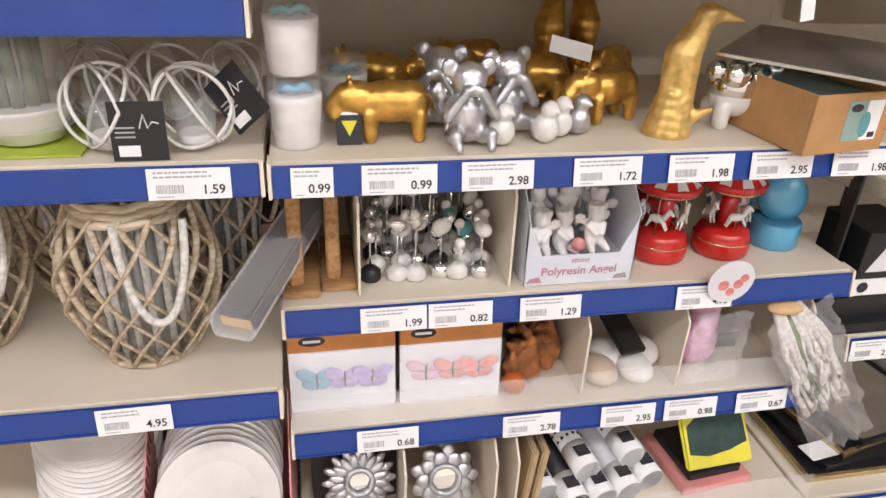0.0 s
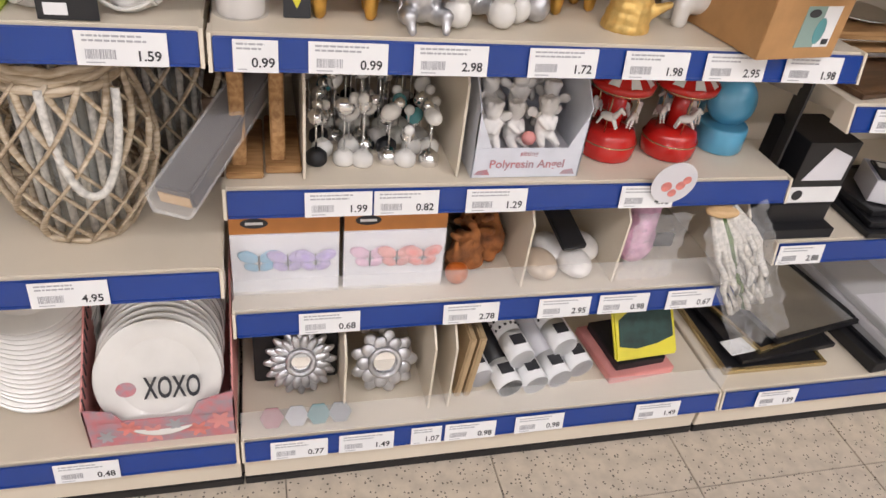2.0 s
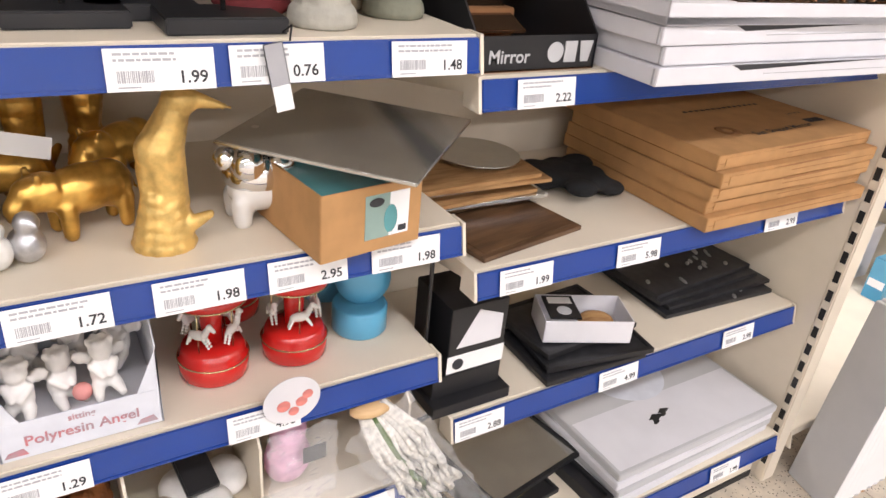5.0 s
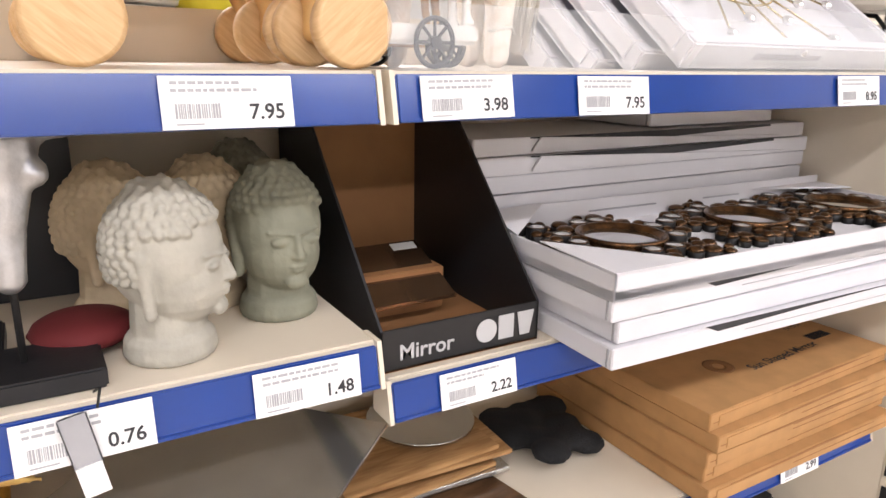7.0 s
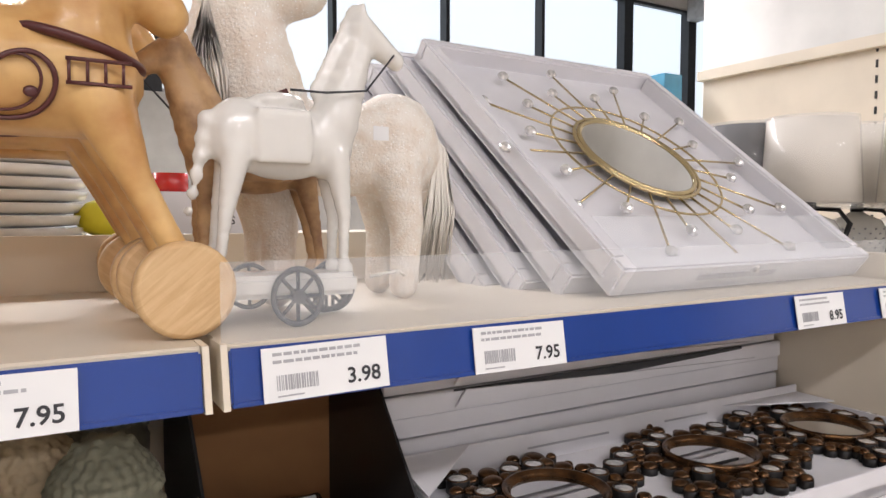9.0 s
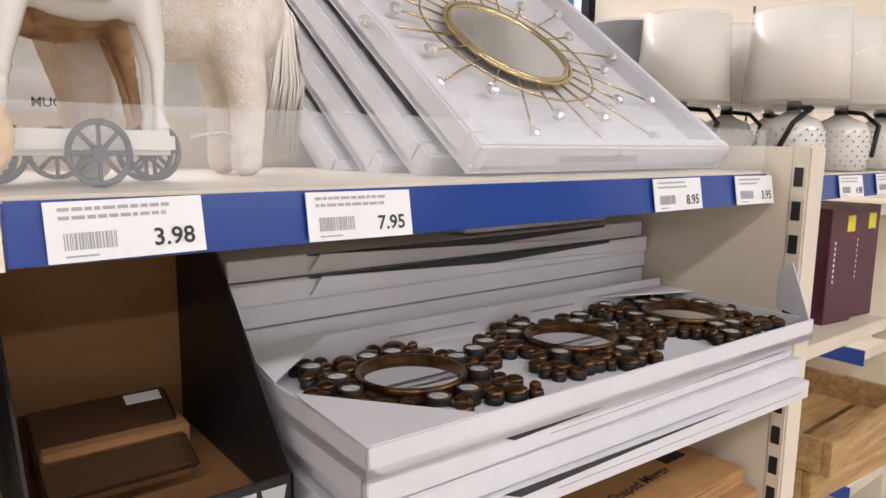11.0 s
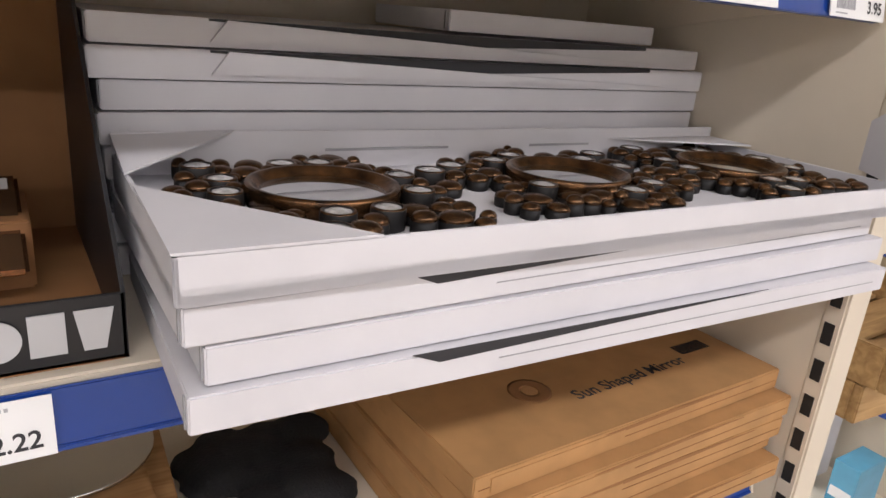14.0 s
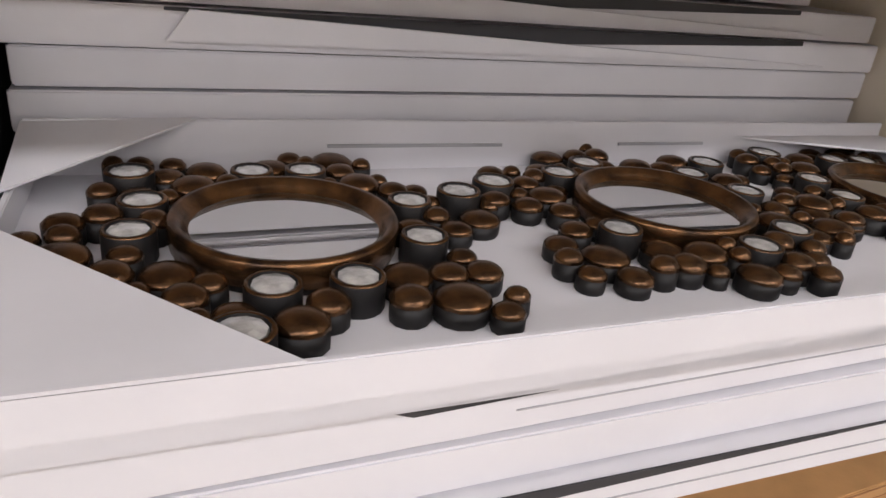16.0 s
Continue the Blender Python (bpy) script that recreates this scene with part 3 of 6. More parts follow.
white_tray(1.60, 0.235, z + 0.004, 0.33, 0.17, 0.024, 1.5, group="flat white boxes at the back")

mb = thing("display_carton", (1.022, 0.052, T3), "black cardboard display box lettered Mirror, nearly empty", "display box")
MW, MD = 0.216, 0.32
part("front_lip", box((0, 0, 0), (MW, 0.003, 0.05), 0.0008), BLACK_CARD, mb)
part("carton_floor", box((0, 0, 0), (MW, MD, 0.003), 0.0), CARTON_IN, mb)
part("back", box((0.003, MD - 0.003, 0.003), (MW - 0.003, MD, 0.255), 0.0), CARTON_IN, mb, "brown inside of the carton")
for x in (0.003, MW):
    part("side", prism([(0.0, 0), (MD, 0), (MD, 0.26), (MD * 0.62, 0.26), (0.0, 0.05)], 0.003), BLACK_CARD, mb, "black sloping side", pose(x, 0, 0, 0, 0, 90))
write_on(mb, "Mirror", 0.026, GREYCANVAS, pose(0.022, -0.0012, 0.013, 90))
part("mirror_icon", lathe([(0.0145, 0), (0.0145, 0.001)], 24, axis="Y"), GREYCANVAS, mb, "grey printed disc", pose(0.138, -0.0012, 0.026))
part("mirror_icon", box((0.156, -0.0014, 0.011), (0.178, 0, 0.041), 0.0), GREYCANVAS, mb, "grey printed square")
part("mirror_icon", prism([(0.188, 0.011), (0.202, 0.011), (0.208, 0.041), (0.183, 0.041)], 0.001), GREYCANVAS, mb, "", pose(0, -0.0014, 0))
hm = thing("boxed_mirror", (1.045, 0.155, T3 + 0.03, 22), "brown-tinted mirror tile lying tilted inside a display box", "mirror")
part("glass", box((0, 0, 0), (0.14, 0.13, 0.006), 0.003), pm("brown_tinted_mirror", (0.24, 0.14, 0.08), 0.1, 0.8), hm)
part("sticker", box((0.095, 0.108, 0.0062), (0.132, 0.123, 0.0068), 0), PAPER, hm)
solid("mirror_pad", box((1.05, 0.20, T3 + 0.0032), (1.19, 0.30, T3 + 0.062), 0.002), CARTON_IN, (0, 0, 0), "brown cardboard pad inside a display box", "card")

# ---- bay three: brown cartons, mats and pictures ----
for k in range(5):
    c = thing("mirror_carton", (1.503 + 0.008 * (k % 2) + 0.006 * (k == 4), -0.03 + 0.008 * ((k * 2) % 3), 0.8178 + 0.0281 * k, 0, 0, (-0.4, 0.5, -0.2, 0.8, 1.6)[k]), "flat brown cardboard carton printed Sun Shaped Mirror, stacked", "carton", "brown cartons")
    part("carton", box((0, 0, 0), (0.49, 0.40, 0.0275), 0.0015), CARTON, c)
    part("tape_flap", box((0.02, -0.0015, 0.006), (0.2, 0, 0.022), 0.0), CARTON, c)
    part("open_edge", prism([(0.05 + 0.03 * k, 0.0235), (0.2, 0.0215 - 0.001 * (k % 3)), (0.43 - 0.04 * (k % 2), 0.024), (0.30, 0.0262)], 0.001), CARTON_IN, c, "", pose(0, -0.0008, 0))
    part("lid_seam", box((0.006, -0.0007, 0.012), (0.484, 0.0, 0.0126), 0.0), CARTON_IN, c)
    if k == 4:
        write_on(c, "Sun Shaped Mirror", 0.026, INK, pose(0.19, 0.06, 0.028, 0, 0, 2))
        write_on(c, "FA75774", 0.014, INK, pose(0.40, 0.135, 0.028, 0, 0, 2))
        part("barcode", mesh_of(bars([(0.4 + 0.0026 * i, 0.4012 + 0.0026 * i, 0, 0.022) for i in range(22)], 0.0005), INK), INK, c, "", pose(0.0, 0.105, 0.0278, -90) @ Matrix.Diagonal((1, 1, -1, 1)))
        bm = tube([(0.018 * math.cos(a), 0.018 * math.sin(a), 0) for a in [i * math.tau / 24 for i in range(24)]], 0.008, 6, closed=True, flat=0.03)
        bmesh.ops.scale(bm, vec=(1, 1, 0.05), verts=bm.verts)
        part("ring_print", bm, CARTON_IN, c, "printed ring", pose(0.15, 0.10, 0.0278))
        part("ventilation_holes", bars([(0.16 + 0.018 * i, 0.17 + 0.018 * i, -0.004, 0.004) for i in range(14)], 0.0004), DARK, c, "", pose(0, 0.22, 0.0278, -90))
for k in range(9):
    solid("wooden_picture", box((0, 0, 0), (0.25, 0.2, 0.0075), 0.001), RAW_WOOD if k % 3 else GREYMIRROR, (1.02 + 0.006 * (k % 4), 0.155 + 0.012 * ((k * 7) % 4), 0.8178 + 0.0079 * k, 0, 0, (k * 5) % 7 - 3), "thin flat brown wooden picture panel in a stack", "picture", "stacked wooden pictures")
solid("round_mirror", lathe([(0.085, 0), (0.085, 0.004)], 40), GREYMIRROR, (1.20, 0.28, 0.8925, 0, 2, 0), "round frameless grey mirror lying on a stack", "mirror")
dm = thing("dark_picture", (1.06, 0.022, 0.8178, 0, 0, 10), "dark brown framed picture lying on the shelf", "picture")
part("frame", box((0, 0, 0), (0.235, 0.15, 0.009), 0.001), DARK_WOOD, dm)
part("print", box((0.012, 0.012, 0.0085), (0.223, 0.138, 0.0098), 0), DARK_WOOD, dm)
bm = bmesh.new()
rng = random.Random(3)
for k in range(26):
    ball((rng.uniform(-0.07, 0.07), rng.uniform(-0.07, 0.07), rng.uniform(0.014, 0.03)), (0.035, 0.035, 0.014), bm, 8, 6)
fuse(solid("faux_fur", bm, BLACKFUR, (1.40, 0.23, 0.8178), "small black faux fur rug folded on the shelf", "fur"), 0.006, 2)
bm = bmesh.new()

T1 = 0.5178
bb = thing("figure_box", (1.0, 0.055, T1), "black and white gift box with a window, standing", "box")
part("carton", box((0.035, 0, 0.065), (0.15, 0.12, 0.20), 0.001), BLACK_CARD, bb)
part("white_band", box((0.034, -0.001, 0.07), (0.151, 0.0, 0.105), 0), PAPER, bb)
part("printed_oval", lathe([(0.011, 0), (0.011, 0.001)], 20, axis="Y"), INK, bb, "", pose(0.055, -0.002, 0.088))
part("white_panel", prism([(0.05, 0.12), (0.14, 0.12), (0.14, 0.17), (0.09, 0.19)], 0.001), WHITE_CARD, bb, "", pose(0, -0.0012, 0))
part("tray", box((0.0, -0.025, 0.0), (0.16, 0.13, 0.022), 0.001), BLACK_CARD, bb)
part("stand", box((0.01, 0.0, 0.022), (0.15, 0.12, 0.0655), 0.001), BLACK_CARD, bb)
part("black_back", prism([(0, 0.05), (0.10, 0.05), (0.10, 0.30), (0.0, 0.32)], 0.004), BLACK_CARD, bb, "", pose(0.004, 0.02, 0.0, 0, 0, 60))


def picture_frame(m, w, d, label, rim, face, group="", lift=0.012):
    f = thing("picture_frame", m, label, "picture frame", group)
    for a, b in (((0, 0), (w, 0.01)), ((0, d - 0.01), (w, d)), ((0, 0.01), (0.01, d - 0.01)), ((w - 0.01, 0.01), (w, d - 0.01))):
        part("rim", box((*a, 0), (*b, lift), 0.001), rim, f)
    part("picture", box((0.01, 0.01, 0.001), (w - 0.01, d - 0.01, lift * 0.7), 0), face, f)
    return f


for k, rz in enumerate((24, 18, 30)):
    picture_frame((1.24 + 0.015 * k, 0.02 + 0.02 * k, T1 + 0.0125 * k, 0, 0, rz - 26), 0.25, 0.18, "slim black picture frame lying in a pile", BLACK_CARD, GLITTER, "black frames")
wb = thing("open_box", (1.285, 0.10, T1 + 0.0378, 0, 0, -24), "open white gift box with a wooden ornament inside", "box")
part("box_floor", box((0, 0, 0), (0.18, 0.10, 0.002), 0), WHITE_CARD, wb)
for a, b in (((0, 0), (0.18, 0.002)), ((0, 0.098), (0.18, 0.1)), ((0, 0), (0.002, 0.1)), ((0.178, 0), (0.18, 0.1))):
    part("box_side", box((*a, 0), (*b, 0.05), 0.0005), WHITE_CARD, wb)
part("inner_card", box((0.012, 0.01, 0.048), (0.075, 0.092, 0.052), 0.0), BLACK_CARD, wb, "black printed card")
part("printed_disc", lathe([(0.015, 0), (0.015, 0.001)], 20), GREYCANVAS, wb, "", pose(0.045, 0.035, 0.0522))
part("window_print", box((0.02, 0.062, 0.0518), (0.068, 0.085, 0.0526), 0), PAPER, wb)
fuse(part("wooden_ornament", ball((0.12, 0.05, 0.02), (0.04, 0.03, 0.018)), RAW_WOOD, wb, "brown wooden ornament"), 0.006)
for k in range(4):
    g = thing("glitter_picture", (1.64 + 0.02 * (k == 1), 0.10 + 0.012 * k, T1 + 0.0105 * k, 0, 0, -3 + 2.2 * k), "black picture with silver glitter leaves, stacked", "picture", "glitter pictures")
    part("canvas", box((0, 0, 0), (0.35, 0.25, 0.010), 0.001), GLITTER, g)
    if k == 3 or k == 0:
        rg = random.Random(k)
        for n in range(34):
            part("silver_leaf", DOMES.setdefault("leaf", mesh_of(lathe([(0.0055, 0), (0.004, 0.0012), (0.001, 0.0016)], 7), SILVER)), SILVER, g, "", pose(rg.uniform(0.02, 0.33), rg.uniform(0.01, 0.24), 0.0101, 0, 0, rg.uniform(30, 70)) @ Matrix.Diagonal((2.2, 1.0, 1, 1)))

BZ = BASE_Z + 0.0006
for k in range(4):
    picture_frame((1.03 + 0.05 * k, -0.01 + 0.014 * k, BZ + 0.0125 * k, 0, 0, (0, 6, 14, 10)[k]), 0.27, 0.3, "slim black picture frame with a gold edge, in a pile", BLACK_CARD if k % 2 else BRASS, GREYMIRROR if k == 3 else BLACK_CARD, "gold-edged frames")
sm = thing("sticker_card", (1.06, 0.02, BZ + 0.027, 0, 0, 8), "white paper sticker on a picture frame", "sticker")
part("paper", box((0, 0, 0), (0.07, 0.045, 0.001), 0), PAPER, sm)
picture_frame((1.395, -0.045, BZ, 0, 0, 4), 0.045, 0.42, "narrow black frame standing in a stack", BLACK_CARD, BLACK_CARD, "", 0.03)
for k in range(4):
    cv = thing("canvas_picture", (1.44 + 0.005 * (k % 2), -0.05 + 0.004 * k, BZ + 0.0205 * k, 0, 0, 2.2 - 0.6 * k), "large grey and white printed canvas in shrink wrap, stacked", "canvas", "stacked canvases")
    part("canvas", box((0, 0, 0), (0.54, 0.44, 0.020), 0.002), GREYCANVAS if k % 2 else WHITE_CARD, cv)
    if k == 3:
        part("printed_circle", lathe([(0.11, 0), (0.11, 0.0008)], 48), PALE_BLUE_CARD, cv, "pale printed circle", pose(0.26, 0.27, 0.0202))
        part("lower_print", box((0.01, 0.01, 0.0202), (0.53, 0.17, 0.0208), 0), WHITE_CARD, cv)
        for x, y, r in ((0.21, 0.1, 0.02), (0.245, 0.11, 0.016), (0.46, 0.27, 0.016), (0.42, 0.25, 0.012)):
            bm = prism([(r * (1 + 0.5 * math.cos(3 * a)) * math.cos(a), 0.6 * r * (1 + 0.4 * math.sin(2 * a)) * math.sin(a)) for a in [i * math.tau / 18 for i in range(18)]], 0.0008, axis="Z")
            part("printed_flower", bm, DARK, cv, "dark printed flower", pose(x, y, 0.0206, 0, 0, 40 * x))

# ---- bay four beyond the post ----
shelf(2.066, 2.98, 0.045, 1.42, "cream steel shop shelf with pale price rail holding table lamps")
shelf(2.066, 2.70, 0.05, 1.088, "plain cream steel shop shelf with no labels", rail=False, h=0.05)
shelf(2.066, 2.70, 0.06, 0.83, "plain cream steel shop shelf holding wooden crates", rail=False, h=0.05)
shelf(2.066, 2.98, -0.05, 0.15, "cream steel base shelf holding canvases", rail=False)
for x in (2.33, 2.5):
    price(x, 0.045, 1.42, "4.98")


def table_lamp(m, dark=False):
    l = thing("table_lamp", m, ("dark shaded" if dark else "cream shaded") + " table lamp on a white dotted ceramic base", "lamp", "table lamps")
    base = part("base", lathe([(0.045, 0), (0.052, 0.004), (0.058, 0.04), (0.056, 0.075), (0.045, 0.095), (0.022, 0.105), (0.012, 0.112)], 24), WHITE_GLAZE, l, "white dotted ceramic base")
    dots = bmesh.new()
    for r in range(8):
        for k in range(18):
            a, zz = (k + 0.5 * (r % 2)) * math.tau / 18, 0.01 + r * 0.0095
            rad = 0.0535 + 0.0048 * math.sin(min(1, zz / 0.055) * 1.57)
            bx(dots, (rad * math.cos(a) - 0.0015, rad * math.sin(a) - 0.0015, zz), (rad * math.cos(a) + 0.0015, rad * math.sin(a) + 0.0015, zz + 0.003))
    tagged(part("dots", dots, GREY_INK, base), kind="stuff")
    part("neck", lathe([(0.012, 0.11), (0.012, 0.14)], 12), DARK, l, "black neck")
    part("cable", tube([(0.012, 0, 0.12), (-0.03, -0.045, 0.115), (-0.062, -0.03, 0.09), (-0.06, 0.0, 0.03)], 0.005, 6), DARK, l, "black cable loop")
    part("shade", lathe([(0.088, 0.13), (0.078, 0.285), (0.074, 0.285), (0.084, 0.133)], 40), SHADE_DK if dark else SHADE, l, "drum shade")
    part("wrapper", lathe([(0.091, 0.118), (0.081, 0.29)], 24), FILM, l, "clear plastic wrap").visible_shadow = False
    return l


lamp_one = table_lamp((2.27, 0.10, 1.4204))
for x, y in ((2.47, 0.10), (2.17, 0.27), (2.37, 0.29), (2.57, 0.3), (2.67, 0.1)):
    copy_thing(lamp_one, pose(x, y, 1.4204, 0, 0, 40 * x))
dl = table_lamp((2.16, 0.40, 1.4204), True)
for x in (2.5, 2.61):
    p = thing("plum_box", (x, 0.11, 1.0886, 0, 0, -8), "tall plum-red carton with gold seal", "box", "plum cartons")
    part("carton", box((0, 0, 0), (0.105, 0.11, 0.25), 0.0015), PLUM, p)
    part("gold_seal", box((0.06, -0.001, 0.20), (0.088, 0, 0.235), 0), YELLOW, p)
    part("print", bars([(0.02, 0.024, 0.09 + 0.012 * i, 0.097 + 0.012 * i) for i in range(8)], 0.0008), PAPER, p)
solid("dark_bottle", lathe([(0.028, 0), (0.03, 0.01), (0.03, 0.11), (0.012, 0.15), (0.012, 0.2)], 18), BLACK_CARD, (2.44, 0.15, 1.0886), "dark bottle on a shelf beside plum cartons", "bottle")
for k, (zz, rz) in enumerate(((0.8306, -4), (0.8956, 2))):
    c = thing("wooden_crate", (2.2, -0.02 - 0.03 * k, zz, 0, 0, rz), "shallow honey-coloured wooden crate, stacked", "crate", "wooden crates")
    for a, b in (((0, 0, 0), (0.42, 0.014, 0.064)), ((0, 0.286, 0), (0.42, 0.3, 0.064)), ((0, 0.014, 0), (0.014, 0.286, 0.064)), ((0.406, 0.014, 0), (0.42, 0.286, 0.064))):
        part("board", box(a, b, 0.002), CRATE, c)
    for y in (0.0145, 0.11, 0.205):
        part("slat", box((0.014, y, 0.002), (0.406, y + 0.08, 0.01), 0.001), CRATE, c)
for k in range(9):
    cv = thing("standing_canvas", (2.075 + 0.03 * k, -0.20, 0.0012, 0, 5, -14), "stretched grey canvas standing on edge in a row", "canvas", "standing canvases")
    part("canvas", box((0, 0, 0), (0.018, 0.14, 0.55), 0.002), (GREYCANVAS, WHITE_CARD, RAW_WOOD)[k % 3 if k % 2 else 0], cv)
    part("edge", box((0.001, -0.001, 0.01), (0.017, 0.0, 0.54), 0), PAPER, cv)

# ---- top shelf: sun mirrors ----
U = 1.4308


def sun_box(m, front=False):
    s = thing("sun_mirror_box", m, "white cardboard tray leaning back, holding a sunburst mirror" if front else "white cardboard mirror box leaning in a row", "box", "" if front else "leaning white boxes")
    w, l = 0.535, 0.564
    part("tray_base", box((0, 0, 0), (w, l, 0.012), 0.001), WHITE_CARD, s)
    for a, b in (((0, 0), (w, 0.022)), ((0, l - 0.022), (w, l)), ((0, 0.022), (0.022, l - 0.022)), ((w - 0.022, 0.022), (w, l - 0.022))):
        part("tray_edge", box((*a, 0), (*b, 0.04), 0.003), WHITE_CARD, s)
    part("lower_gap", box((0.14, -0.001, 0.016), (0.30, 0.001, 0.026), 0), GREY_CARD, s)
    if front:
        film = part("film", box((0.02, 0.0, 0.041), (w - 0.02, l * 0.17, 0.0415), 0), PLASTIC, s, "clear wrap")
        film.visible_shadow = False
        film2 = part("film", box((0.015, -0.003, 0.002), (w - 0.015, -0.002, 0.045), 0), PLASTIC, s)
        film2.visible_shadow = False
    return s


lean = pose(1.456, 0.064, U + 0.003, 38.2, 0, 2.0)
front_box = sun_box(lean, True)
for k in range(1, 4):
    sun_box(lean @ pose(-0.012 * k, 0.05 * k, -0.054 * k, 0.4 * k))
sunm = thing("sunburst_mirror", lean @ pose(0.253, 0.262, 0.0125) @ Matrix.Scale(1.14, 4), "round gold mirror with wire rays tipped with crystals", "mirror")
part("mirror_glass", lathe([(0.083, 0.012), (0.083, 0.014)], 48), MIRROR, sunm, "round mirror glass")
for r, t, zz in ((0.086, 0.004, 0.013), (0.093, 0.0028, 0.013), (0.127, 0.0016, 0.012)):
    part("ring", tube([(r * math.cos(a), r * math.sin(a), zz) for a in [i * math.tau / 48 for i in range(48)]], t, 7, closed=True), BRASS, sunm, "champagne gold ring")
bead = mesh_of(ball((0, 0, 0), (0.0085, 0.0085, 0.006), None, 10, 6), CRYSTAL)
for p in bead.polygons:
    p.use_smooth = False
for k in range(12):
    for off, far in ((0.0, 0.225), (0.26, 0.165)):
        a = k * math.tau / 12 + off
        ca, sa = math.cos(a), math.sin(a)
        ray = part("ray", tube([(0.092 * ca, 0.092 * sa, 0.012), (far * ca, far * sa, 0.012)], 0.0015, 6), BRASS, sunm)
        part("crystal", bead, CRYSTAL, ray, "clear crystal", pose(far * ca, far * sa, 0.014))

# ---- top shelf: horses ----
WHEEL = mesh_of(lathe([(0.034, -0.011), (0.038, -0.008), (0.038, 0.008), (0.034, 0.011)], 32, axis="Y"), PINE)


def toy_horse(m):
    h = thing("toy_horse", m, "honey-stained wooden toy horse standing on round wheels", "toy horse", "wooden toy horses")
    bm = bmesh.new()
    limb(bm, (-0.085, 0, 0.205), (0.046, 0, 0.205), 0.05, 0.05, 10)
    ball((-0.095, 0, 0.205), (0.045, 0.045, 0.052), bm)
    limb(bm, (0.044, 0, 0.215), (0.052, 0, 0.295), 0.045, 0.032)
    limb(bm, (0.056, 0, 0.314), (0.112, 0, 0.262), 0.032, 0.02)
    for s in (-1, 1):
        for x0, xk, x1 in ((-0.098, -0.108, -0.116), (0.06, 0.082, 0.114)):
            limb(bm, (x0, 0.026 * s, 0.185), (xk, 0.037 * s, 0.125), 0.026, 0.0135, 8)
            limb(bm, (xk, 0.036 * s, 0.125), (x1, 0.040 * s, 0.06), 0.0135, 0.0115, 7)
            limb(bm, (x1, 0.040 * s, 0.06), (x1, 0.040 * s, 0.035), 0.0125, 0.0135, 4)
        limb(bm, (0.056, 0.014 * s, 0.335), (0.05, 0.016 * s, 0.36), 0.01, 0.005, 3)
    limb(bm, (-0.135, 0, 0.225), (-0.165, 0, 0.19), 0.014, 0.016)
    limb(bm, (-0.165, 0, 0.19), (-0.165, 0, 0.12), 0.016, 0.007)
    fuse(part("body", bm, HONEY, h), 0.0045, 4)

    def flank(x, z, s, out=0.0005):
        return (x, s * (math.sqrt(max(0.0001, 0.0025 - (z - 0.205) ** 2)) + out), z)
    for s in (-1, 1):
        for x in (-0.116, 0.114):
            part("wheel", WHEEL, PINE, h, "pale turned pine wheel", pose(x, 0.056 * s, 0.038, 0, 350 * x * s, 0))
        for size in (1.0, 0.84):
            rim = []
            for px, pz in ((-0.088, -0.012), (-0.06, -0.021), (-0.03, -0.026), (0.0, -0.031), (0.022, -0.028), (0.035, -0.014), (0.036, 0.004), (0.024, 0.016), (0.008, 0.014), (-0.004, 0.004), (-0.022, 0.002), (-0.045, 0.012), (-0.062, 0.018)):
                rim.append(flank(-0.026 + (px + 0.02) * size, 0.196 + pz * size, s))
            for _ in range(2):
                rim = [tuple(p * w + q * (1 - w) for p, q in zip(rim[k], rim[(k + 1) % len(rim)])) for k in range(len(rim)) for w in (0.75, 0.25)]
            part("saddle_outline", tube(rim, 0.0021 if size == 1.0 else 0.0012, 6, closed=True), MAROON, h, "painted maroon saddle edge")
        for x, zz in ((-0.072, 0.188), (-0.024, 0.177), (0.014, 0.184)):
            part("saddle_dot", ball(flank(x, zz, s, 0.0), (0.005, 0.0018, 0.0042), None, 8, 6), MAROON, h)
        for zz in (0.192, 0.209):
            part("girth_band", tube([flank(x, zz, s, 0.001) for x in (0.036, 0.052, 0.066, 0.08)], 0.0016, 6), MAROON, h)
        for x in (0.038, 0.05, 0.062, 0.074):
            part("strap_bar", tube([flank(x, 0.192, s, 0.001), flank(x, 0.209, s, 0.001)], 0.0013, 5), MAROON, h)
    part("collar", tube([(0.044 + 0.046 * math.cos(t), 0.0465 * math.sin(t), 0.224 - 0.012 * math.cos(t)) for t in [k * math.tau / 28 for k in range(28)]], 0.007, 7, closed=True, flat=0.6), MAROON, h, "maroon collar")
    return h


hz = toy_horse((0.878, 0.102, U))
copy_thing(hz, pose(0.874, 0.235, U, 0, 0, 1))
copy_thing(hz, pose(0.880, 0.365, U, 0, 0, -1))
copy_thing(hz, pose(0.50, 0.15, U, 0, 0, 2))


def spoke_wheel(r):
    bm = tube([(r * math.cos(a), 0, r * math.sin(a)) for a in [k * math.tau / 28 for k in range(28)]], 0.0026, 6, closed=True)
    for k in range(8):
        a = k * math.tau / 8
        tube([(0, 0, 0), (r * math.cos(a), 0, r * math.sin(a))], 0.0018, 5, bm)
    lathe([(0.006, -0.005), (0.006, 0.005)], 10, axis="Y", bm=bm)
    return mesh_of(bm, FRAME_DARK)


SPOKED = spoke_wheel(0.0215)


